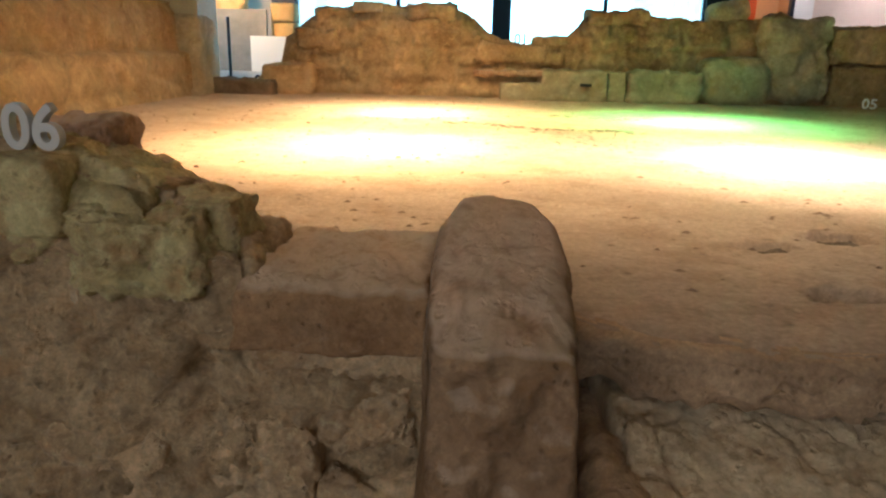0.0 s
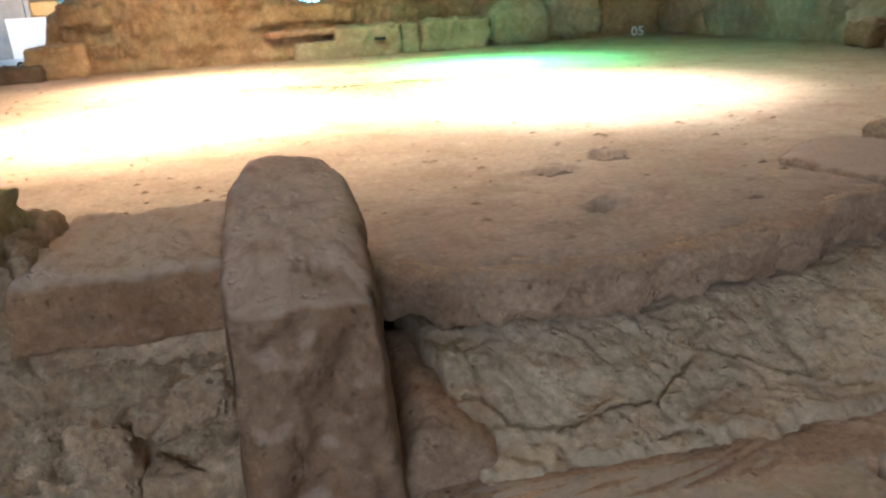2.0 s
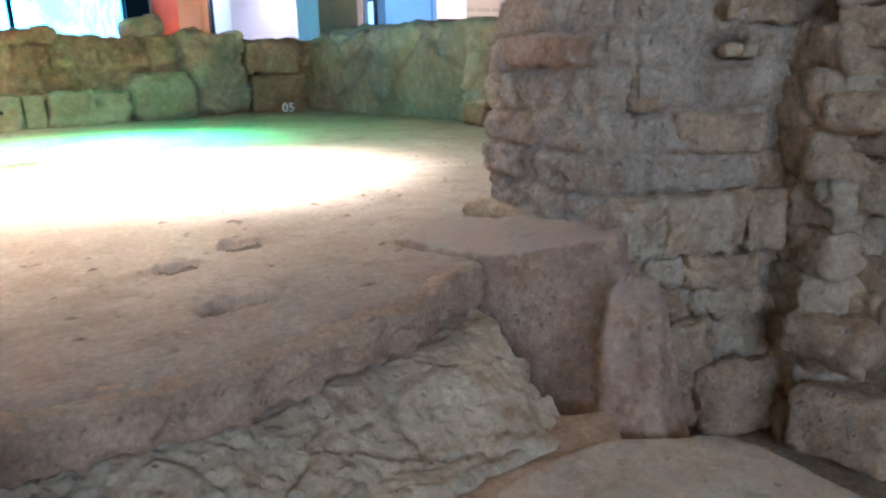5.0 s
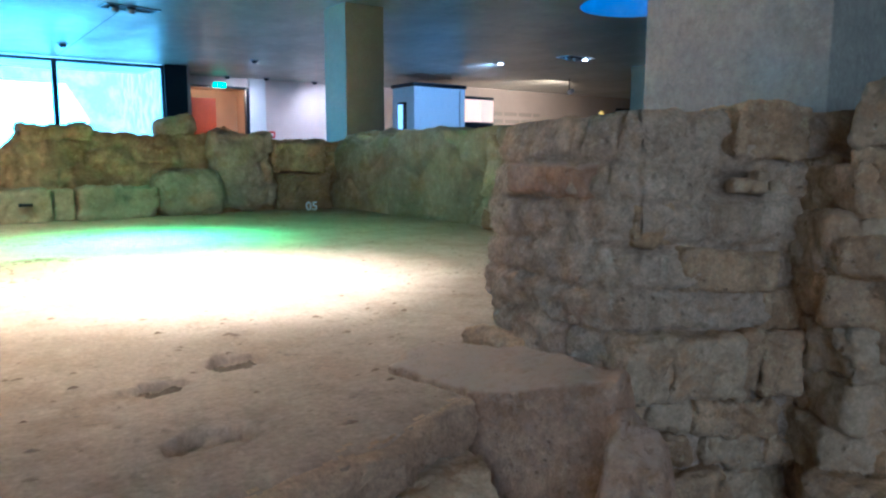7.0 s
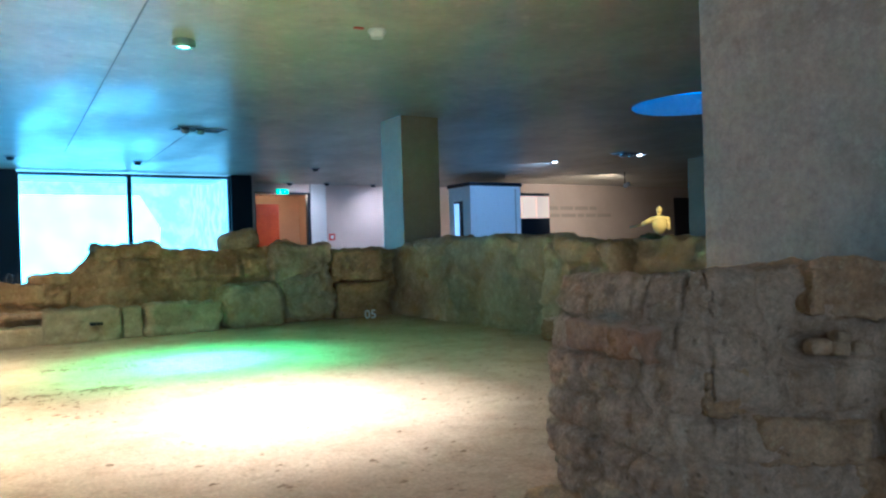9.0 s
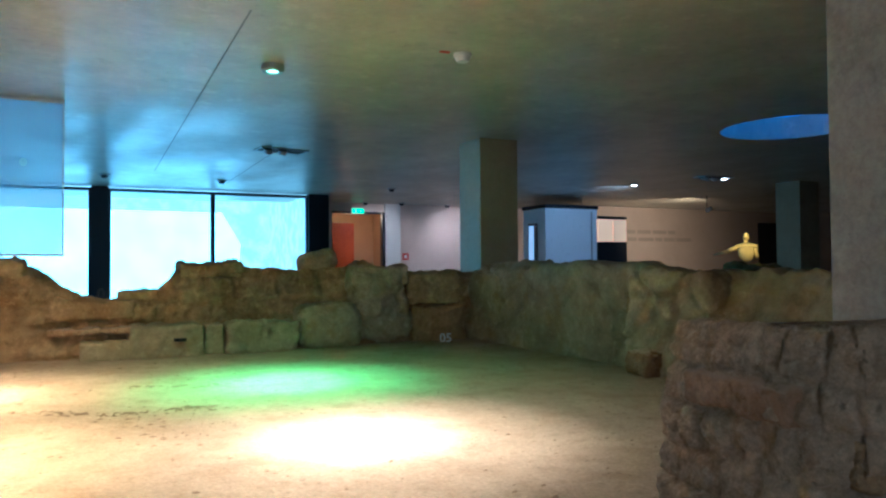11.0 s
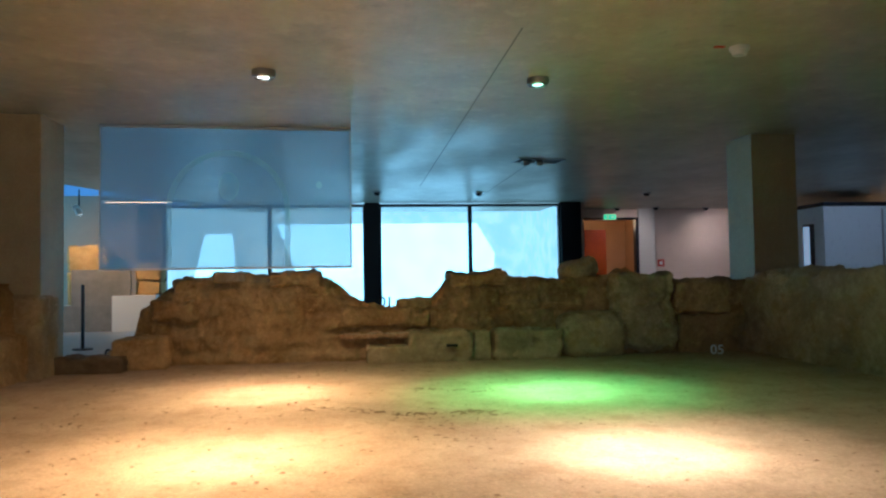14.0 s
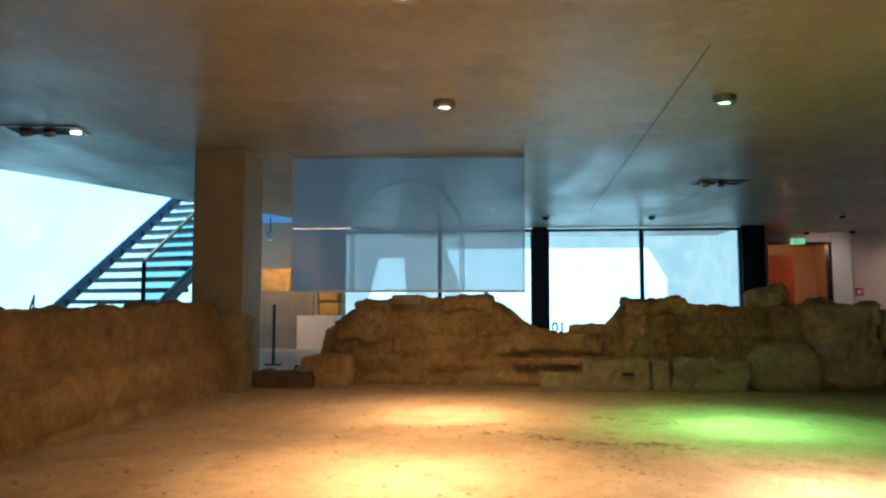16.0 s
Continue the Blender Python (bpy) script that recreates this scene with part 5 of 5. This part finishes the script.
# ---- upright worn stone in the middle ----
def post_shape(p):
    x, y, z = p
    # crowned top with a small worn hole near the front
    if z > 0.06 and y > 1.12:
        z -= 0.014 * smooth(0.06, 0.125, abs(x - 0.195)) * smooth(0.06, 0.12, z)
    q = ((x - 0.222) / 0.030) ** 2 + ((y - 1.215) / 0.022) ** 2 + 0.7 * noise.noise(Vector((x * 55, y * 55, 1)))
    if z > 0.1:
        z -= 0.035 * math.exp(-max(0.0, q))
    # broken hollow under the front lip, deepest beside the middle
    if y < 1.16:
        lip = 0.105 + 0.022 * noise.noise(Vector((x * 17, 0, 2)))
        k = math.exp(-((z - lip) / 0.035) ** 2) * (0.55 + 0.45 * noise.noise(Vector((x * 22, 0.5, z * 12))))
        y += 0.060 * k + 0.030 * math.exp(-((x - 0.135) / 0.028) ** 2 - ((z - 0.085) / 0.022) ** 2) + 0.008 * math.exp(-((x - 0.265) / 0.028) ** 2 - ((z - 0.07) / 0.03) ** 2) + 0.025 * math.exp(-((x - 0.20) / 0.05) ** 2 - ((z + 0.03) / 0.05) ** 2)
        y -= 0.022 * smooth(-0.05, -0.25, z)
        y += (0.040 * fbm(Vector((x, 0.3, z)), 9, 6) + 0.012 * abs(noise.noise(Vector((x * 30, 4.0, z * 30))))) * smooth(0.15, 0.09, z)
    return x, y, z


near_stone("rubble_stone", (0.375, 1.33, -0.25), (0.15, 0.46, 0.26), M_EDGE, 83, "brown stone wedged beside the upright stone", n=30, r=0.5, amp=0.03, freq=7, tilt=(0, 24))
POST_TOP = ((0.088, 1.085, 0.150), (0.18, 1.062, 0.155), (0.295, 1.085, 0.145), (0.316, 1.25, 0.186), (0.322, 1.42, 0.220), (0.316, 1.56, 0.245), (0.278, 1.66, 0.258), (0.195, 1.69, 0.266), (0.110, 1.66, 0.262), (0.072, 1.56, 0.250), (0.064, 1.40, 0.222), (0.070, 1.24, 0.188))
POST_LOW = ((0.062, 1.05, -0.5), (0.18, 1.03, -0.5), (0.335, 1.05, -0.5), (0.35, 1.25, -0.5), (0.35, 1.42, -0.5), (0.33, 1.55, -0.5), (0.28, 1.65, -0.5), (0.195, 1.68, -0.5), (0.11, 1.65, -0.5), (0.06, 1.55, -0.5), (0.05, 1.40, -0.5), (0.05, 1.24, -0.5))
tagged(hewn("upright_stone", POST_LOW, POST_TOP, M_POST, 81, amp=0.012, freq=5.5, pitch=0.0085, edge=0.038, chips=0.004, shape=post_shape), "worn brown upright stone with a paler sloping top", "stone")
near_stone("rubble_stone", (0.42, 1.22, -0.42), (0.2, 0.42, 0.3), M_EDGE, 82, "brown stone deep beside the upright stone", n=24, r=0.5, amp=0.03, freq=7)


# ---- bedrock ledge, paving and block ----
def bedrock():
    verts, faces = [], []
    nx, ny = 190, 90
    for i in range(nx + 1):
        for j in range(ny + 1):
            t = j / ny
            y = 1.60 - t * (0.60 + 0.05 * noise.noise(Vector((i * 0.05, 3.0, 0))) + 0.015 * noise.noise(Vector((i * 0.2, 6.0, 0))))
            lo = 0.37 + 0.07 * t + 0.012 * noise.noise(Vector((y * 14, 1, 0)))
            hi = 1.50 + 0.22 * (y - 1.06) + 0.05 * noise.noise(Vector((y * 9, 5, 0))) + 0.02 * noise.noise(Vector((y * 30, 5, 0)))
            x = lo + (hi - lo) * i / nx
            z = -0.072 - 0.115 * smooth(0.27, 0.88, t) - 0.22 * smooth(0.84, 1.0, t) + 0.008 * smooth(1.0, 1.5, x)
            p = Vector((x, y, 0))
            w = p + noise.noise_vector(p * 4.0) * 0.10
            vo = noise.voronoi(Vector((w.x * 3.2, w.y * 6.0, 0.5)))[0]
            crack = max(0.0, 0.032 - (vo[1] - vo[0])) / 0.032
            site = noise.voronoi(Vector((w.x * 3.2, w.y * 6.0, 0.5)))[1][0]
            tip = noise.noise_vector(site * 3.7)
            d = Vector((w.x * 3.2, w.y * 6.0, 0.5)) - site
            plate = 0.012 * tip.z + 0.024 * (tip.x * d.x + tip.y * d.y)
            vo2 = noise.voronoi(Vector((w.x * 8, w.y * 13.0, 2.5)))
            crack2 = max(0.0, 0.06 - (vo2[0][1] - vo2[0][0])) / 0.06
            tip2 = noise.noise_vector(vo2[1][0] * 2.9)
            fade = smooth(0.22, 0.45, t)
            z += fade * (plate + 0.011 * tip2.z) + 0.008 * fbm(p, 6.0, 5) - 0.018 * crack * (0.3 + 0.7 * fade) - 0.009 * crack2 * max(0, 0.4 + noise.noise(p * 4)) + 0.007 * fbm(p, 20, 4) + 0.004 * fbm(p, 60, 3)
            z -= 0.05 * smooth(0.84, 1.0, i / nx) * fade
            z -= 0.3 * (smooth(0.99, 1.0, i / nx) + 1 - smooth(0.0, 0.02, i / nx))
            verts.append((x, y, z))
    for i in range(nx):
        for j in range(ny):
            a = i * (ny + 1) + j
            faces.append((a, a + 1, a + ny + 2, a + ny + 1))
    return tagged(mesh_object("bedrock_ledge", verts, faces, M_BED), "cracked pale bedrock ledge below the floor edge", "rock", kind="structure")


bedrock()


def flat_stone(name, outline, z0, z1, material, seed, label, edge=0.018, amp=0.008, freq=4.0, chips=0.002):
    return tagged(hewn(name, [(x, y, z0) for x, y in outline], [(x, y, z1) for x, y in outline], material, seed, label="", amp=amp, freq=freq, pitch=0.018, edge=edge, chips=chips), label, "stone")


flat_stone("paving_stone", ((1.085, 0.42), (1.66, 0.36), (1.70, 0.58), (1.73, 0.74), (1.73, 0.87), (1.53, 1.03), (1.34, 1.05), (1.20, 1.045), (1.085, 0.985)), -0.42, -0.202, M_PAVE, 91, "broad worn grey paving stone below the ruin floor")
flat_stone("paving_stone", ((0.36, 0.46), (1.072, 0.42), (1.070, 1.00), (0.86, 1.055), (0.62, 1.075), (0.40, 1.10)), -0.42, -0.208, M_PAVE, 97, "long worn grey paving stone below the ruin floor")
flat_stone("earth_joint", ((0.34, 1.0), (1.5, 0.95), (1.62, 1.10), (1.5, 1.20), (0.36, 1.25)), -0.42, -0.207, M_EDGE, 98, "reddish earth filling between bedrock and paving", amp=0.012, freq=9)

# reddish block: its top rises towards the pier, its face leans out at the foot
BLOCK_TOP = ((1.635, 1.565, 0.076), (1.80, 1.245, 0.150), (1.90, 1.30, 0.150), (1.93, 1.75, 0.115), (1.78, 1.97, 0.098), (1.68, 1.99, 0.086), (1.585, 1.95, 0.064))
BLOCK_LOW = ((1.620, 1.54, -0.34), (1.60, 1.14, -0.34), (1.90, 1.20, -0.34), (1.95, 1.75, -0.34), (1.80, 1.98, -0.34), (1.69, 2.00, -0.34), (1.60, 1.93, -0.34))
tagged(hewn("squared_block", BLOCK_LOW, BLOCK_TOP, M_RED, 94, amp=0.012, freq=6, pitch=0.012, edge=0.016, chips=0.004), "reddish squared block with a sloping paler top", "stone")


def rounded_shape(p):
    # a shallow cavity in the face turned to the walkway
    k = math.exp(-((p.y - 1.09) / 0.035) ** 2 - ((p.z + 0.03) / 0.06) ** 2) * smooth(1.75, 1.66, p.x)
    return p.x + 0.03 * k, p.y + 0.03 * k, p.z


ROUND_TOP = ((1.665, 1.16, 0.070), (1.70, 1.055, 0.035), (1.82, 1.11, 0.070), (1.86, 1.27, 0.085), (1.79, 1.27, 0.095))
ROUND_LOW = ((1.575, 1.10, -0.30), (1.625, 0.965, -0.30), (1.80, 1.00, -0.30), (1.88, 1.25, -0.30), (1.72, 1.28, -0.30))
tagged(hewn("rounded_block", ROUND_LOW, ROUND_TOP, M_RED, 95, amp=0.024, freq=7, pitch=0.011, edge=0.05, chips=0.004, shape=rounded_shape), "rounded grey-brown stone leaning on the squared block", "stone")

# ---- stone pier ----
PA, PC = Vector((1.81, 1.37, 0)), Vector((2.52, 1.00, 0))
PF = (PC - PA).normalized()
PANG = math.degrees(math.atan2(PF.y, PF.x))
PN = Vector((PF.y, -PF.x, 0))           # towards the walkway
pier = empty("stone_pier", (2.1, 1.4, 0), "tall rough pier of coursed limestone rubble", "pier", kind="structure")
PIER_BODY = ruin_wall("core", ((2.0, 1.98), (1.93, 1.76), (1.902, 1.62), (1.886, 1.50), (1.905, 1.40), (1.96, 1.318), (2.52, 1.012), (2.74, 0.90)), ((0.0, 0.77), (0.5, 0.79), (1.0, 0.79), (1.5, 0.79)), 0.5, M_PIER,
          "", step=0.008, rows=170, base=-0.6, batter=0.0, amp=0.013, seed=23, cell=5.0, jag=0.02, freq=7.0, fine=0.011, strata=0.006, joint_depth=0.010, courses=(-0.27, -0.13, -0.04, 0.06, 0.225, 0.335, 0.445, 0.565, 0.662))
PIER_BODY.parent = pier
# a hollow with small pebbles, and a slit below it
for a, z, ra, rz, deep in ((0.43, 0.605, 0.085, 0.032, 0.10), (0.19, 0.445, 0.06, 0.012, 0.05), (0.40, 0.70, 0.02, 0.03, 0.06)):
    c = PA + PF * a
    for v in PIER_BODY.data.vertices:
        d = Vector((v.co.x - c.x, v.co.y - c.y, 0))
        if abs(d.dot(PN)) < 0.12:
            v.co -= PN * (deep * math.exp(-(d.dot(PF) / ra) ** 2 - ((v.co.z - z) / rz) ** 2))
for key in ("category", "kind"):
    del PIER_BODY[key]
tagged(PIER_BODY, "rough lime mortar and rubble face")


def pier_stone(a, w, z0, z1, out, depth, material, seed, **k):
    """a: along the front from the left corner; out: how far it stands proud."""
    c = PA + PF * (a + w / 2) + PN * (out - depth / 2)
    return rock("stone", (c.x, c.y, (z0 + z1) / 2), (w, depth, z1 - z0), material, seed, turn=PANG, parent=pier, **k)


random.seed(21)
# courses of the front, from the crest down: z0, z1, and for each stone its stretch along the front, how far it stands proud, and its kind
N_, G_, R_, O_ = M_NEAR, M_GREY, M_RED, M_MORTAR
COURSES = (
    (0.665, 0.80, ((-0.06, 0.10, 0.012, N_), (0.10, 0.215, 0.0, G_), (0.215, 0.40, 0.008, N_), (0.40, 0.60, -0.008, N_), (0.60, 0.84, 0.0, G_))),
    (0.567, 0.662, ((-0.06, 0.022, 0.014, R_), (0.018, 0.215, 0.006, G_), (0.21, 0.305, -0.012, O_), (0.51, 0.70, -0.006, N_), (0.69, 0.84, 0.0, G_))),
    (0.445, 0.565, ((-0.06, 0.035, 0.004, N_), (0.03, 0.135, 0.010, G_), (0.15, 0.26, -0.022, O_), (0.25, 0.47, 0.012, N_), (0.46, 0.64, 0.004, N_), (0.63, 0.82, -0.02, G_))),
    (0.335, 0.443, ((-0.06, 0.06, 0.004, N_), (0.055, 0.25, 0.010, G_), (0.24, 0.51, 0.018, N_), (0.50, 0.65, 0.0, N_), (0.64, 0.82, -0.02, N_))),
    (0.228, 0.335, ((-0.06, 0.11, -0.004, O_), (0.10, 0.25, 0.010, N_), (0.24, 0.505, 0.022, G_), (0.50, 0.64, 0.004, N_), (0.63, 0.80, -0.02, N_))),
    (0.065, 0.225, ((-0.06, 0.03, 0.0, N_), (0.02, 0.235, 0.040, G_), (0.23, 0.388, 0.052, G_), (0.40, 0.455, 0.012, N_), (0.46, 0.60, 0.030, N_), (0.60, 0.74, -0.01, N_))),
    (-0.035, 0.055, ((0.0, 0.17, -0.02, N_), (0.16, 0.29, 0.0, G_), (0.285, 0.53, 0.022, N_), (0.53, 0.74, -0.03, N_))),
    (-0.125, -0.045, ((0.0, 0.16, -0.02, N_), (0.15, 0.31, 0.004, N_), (0.31, 0.50, 0.012, G_), (0.50, 0.74, 0.0, N_))),
    (-0.265, -0.135, ((0.0, 0.21, -0.02, N_), (0.20, 0.40, 0.045, N_), (0.41, 0.60, 0.02, G_), (0.60, 0.78, 0.0, N_))),
    (-0.48, -0.28, ((0.0, 0.22, 0.0, N_), (0.21, 0.345, 0.03, R_), (0.35, 0.62, 0.05, N_), (0.62, 0.82, 0.01, N_))),
)
seed = 200
for z0, z1, stones in COURSES:
    for a0, a1, out, m in stones:
        seed += 1
        if z0 > 0.2 and (a0 < 0.08 or seed % 3):
            continue
        a0, a1 = max(0.09, a0 + random.uniform(-0.022, 0.022)), a1 + random.uniform(-0.022, 0.022)
        if a1 > a0 + 0.03:
            pier_stone(a0, a1 - a0, z0 + random.uniform(-0.008, 0.004), z1 + random.uniform(-0.004, 0.008), out - (0.022 if z0 > 0.2 else 0.004), 0.2, m, seed, n=40, r=random.uniform(0.2, 0.4) if z0 > 0 else random.uniform(0.4, 0.6), amp=0.02 if z0 > 0 else 0.032, freq=9, chips=0.006)
rock("stone", (1.95, 1.83, 0.075), (0.16, 0.26, 0.13), M_NEAR, 199, n=30, r=0.6, amp=0.04, freq=8, parent=pier, label="crumbled foot of the pier")
# left return face of the pier
for z0, z1, stones in COURSES[:6]:
    brick = abs(z0 - 0.567) < 0.01
    y = 1.44
    for w in () if not brick else (0.34,):
        seed += 1
        m = M_RED
        rock("stone", (1.898 + 0.1 + random.uniform(-0.008, 0.008) + (y - 1.44) * 0.1, y + w / 2, (z0 + z1) / 2), (0.2 + 0.02 * brick, w + 0.01, z1 - z0 - 0.012 * brick), m, seed, n=30, r=0.4, amp=0.018, freq=9, turn=-6, parent=pier, chips=0.006)
        y += w
for k, (a, z, s) in enumerate(((0.40, 0.580, 0.05), (0.45, 0.582, 0.04), (0.50, 0.580, 0.05), (0.46, 0.610, 0.035))):
    pier_stone(a, s * 1.1, z, z + s * 0.8, -0.035, 0.06, M_GREY, 300 + k, n=12, r=0.8, amp=0.006, freq=12)

# ---- wall returning beside the pier ----
side = empty("rubble_wall", (2.5, 0.7, 0), "dark rubble wall beside the pier", "wall", kind="structure")
seed = 400
random.seed(31)
z = -0.5
while z < 0.72:
    hgt = random.uniform(0.09, 0.15)
    y = 0.98
    while y > -0.2:
        w = random.uniform(0.16, 0.28)
        seed += 1
        rock("stone", (2.44 + random.uniform(-0.04, 0.03) + 0.05 * (z < 0.1) * random.random(), y - w / 2, z + hgt / 2), (0.3, w + 0.01, hgt + 0.004), random.choice((M_NEAR, M_GREY, M_NEAR)), seed, n=22, r=0.3, amp=0.034, freq=9, chips=0.008, parent=side)
        y -= w
    z += hgt
for k, (cc, ss) in enumerate((((2.32, 0.90, -0.13), (0.3, 0.24, 0.12)), ((2.36, 0.84, -0.36), (0.34, 0.3, 0.2)), ((2.34, 0.86, 0.45), (0.3, 0.2, 0.1)))):
    rock("stone", cc, ss, M_NEAR, 470 + k, n=22, r=0.5, amp=0.025, freq=7, parent=side)
for k in range(9):
    rock("stone", (2.40 + random.uniform(-0.02, 0.03), 1.0, -0.44 + 0.13 * k), (0.26, 0.28, 0.14), random.choice((M_NEAR, M_GREY)), 480 + k, n=24, r=0.35, amp=0.03, freq=9, turn=random.uniform(-50, -20), parent=side, chips=0.008)
bm = box_bm(2.345, 2.75, -0.4, 0.98, -0.6, 0.70)
bmesh.ops.subdivide_edges(bm, edges=bm.edges, cuts=60, use_grid_fill=True)
for v in bm.verts:
    v.co += noise.noise_vector(v.co * 5) * 0.035 + noise.noise_vector(v.co * 17) * 0.014 + noise.noise_vector(v.co * 45) * 0.005
part("core", bm, M_MORTAR, side, "", True)


# ---- small debris on the floor ----
def debris():
    random.seed(41)
    verts, faces = [], []
    def pebble(x, y, z, r):
        b = len(verts)
        st = random.random() * 9
        for k in range(5):
            a = st + 2 * math.pi * k / 5
            q = r * random.uniform(0.6, 1.2)
            verts.append((x + 1.5 * q * math.cos(a), y + q * math.sin(a) * 0.7, z - 0.002))
        verts.append((x, y, z + r * random.uniform(0.25, 0.5)))
        for k in range(5):
            faces.append((b + k, b + (k + 1) % 5, b + 5))
    for k in range(2600):
        y = 1.6 + random.random() if k < 160 else 2.6 + 6.0 * random.random() ** 1.2
        x = random.uniform(-2.8, 5.0) if y > 2.6 else random.uniform(-0.5, 2.0)
        z = 0.055 * (1 - smooth(1.5, 2.6, y)) + 0.007 * fbm(Vector((x, y, 0)), 2.2, 5)
        pebble(x, y, z - 0.001, 0.004 + 0.019 * random.random() ** 3)
    for (x0, y0), (x1, y1), cnt, sp in (((-0.1, 5.75), (1.3, 5.3), 150, 0.06), ((0.7, 6.5), (1.75, 6.35), 70, 0.045), ((0.85, 5.3), (0.95, 4.3), 45, 0.14)):
        for k in range(cnt):
            f = random.random()
            x, y = x0 + (x1 - x0) * f + random.gauss(0, sp), y0 + (y1 - y0) * f + 0.08 * math.sin(f * 9) + random.gauss(0, sp * 0.6)
            b0, r = len(verts), 0.005 + 0.028 * random.random() ** 2
            st = random.random() * 9
            for q in range(7):
                a = st + 2 * math.pi * q / 7
                w = r * random.uniform(0.5, 1.2)
                verts.append((x + 1.3 * w * math.cos(a), y + 0.6 * w * math.sin(a), 0.001))
            verts.append((x, y, 0.006 + 0.1 * r))
            for q in range(7):
                faces.append((b0 + q, b0 + (q + 1) % 7, b0 + 7))
    return tagged(mesh_object("floor_debris", verts, faces, M_CRUMB, smooth=False), "scattered crumbs of stone and mortar on the floor", "debris", kind="stuff")


debris()


def crumbs():
    random.seed(43)
    verts, faces = [], []
    for _ in range(110):
        x, y = random.uniform(-2.6, 0.2), random.uniform(3.0, 6.2)
        r = 0.006 + 0.014 * random.random() ** 2
        b0, st = len(verts), random.random() * 9
        for q in range(6):
            a = st + 2 * math.pi * q / 6
            w = r * random.uniform(0.7, 1.2)
            verts.append((x + w * math.cos(a), y + w * math.sin(a), 0.0))
        for q in range(6):
            a = st + 2 * math.pi * q / 6
            w = r * random.uniform(0.4, 0.7)
            verts.append((x + w * math.cos(a), y + w * math.sin(a), 0.7 * r))
        for q in range(6):
            faces.append((b0 + q, b0 + (q + 1) % 6, b0 + 6 + (q + 1) % 6, b0 + 6 + q))
        faces.append(tuple(b0 + 6 + q for q in range(6)))
    return tagged(mesh_object("floor_crumbs", verts, faces, M_SAND, smooth=False), "pale lumps of broken screed on the floor", "debris", kind="stuff")


crumbs()
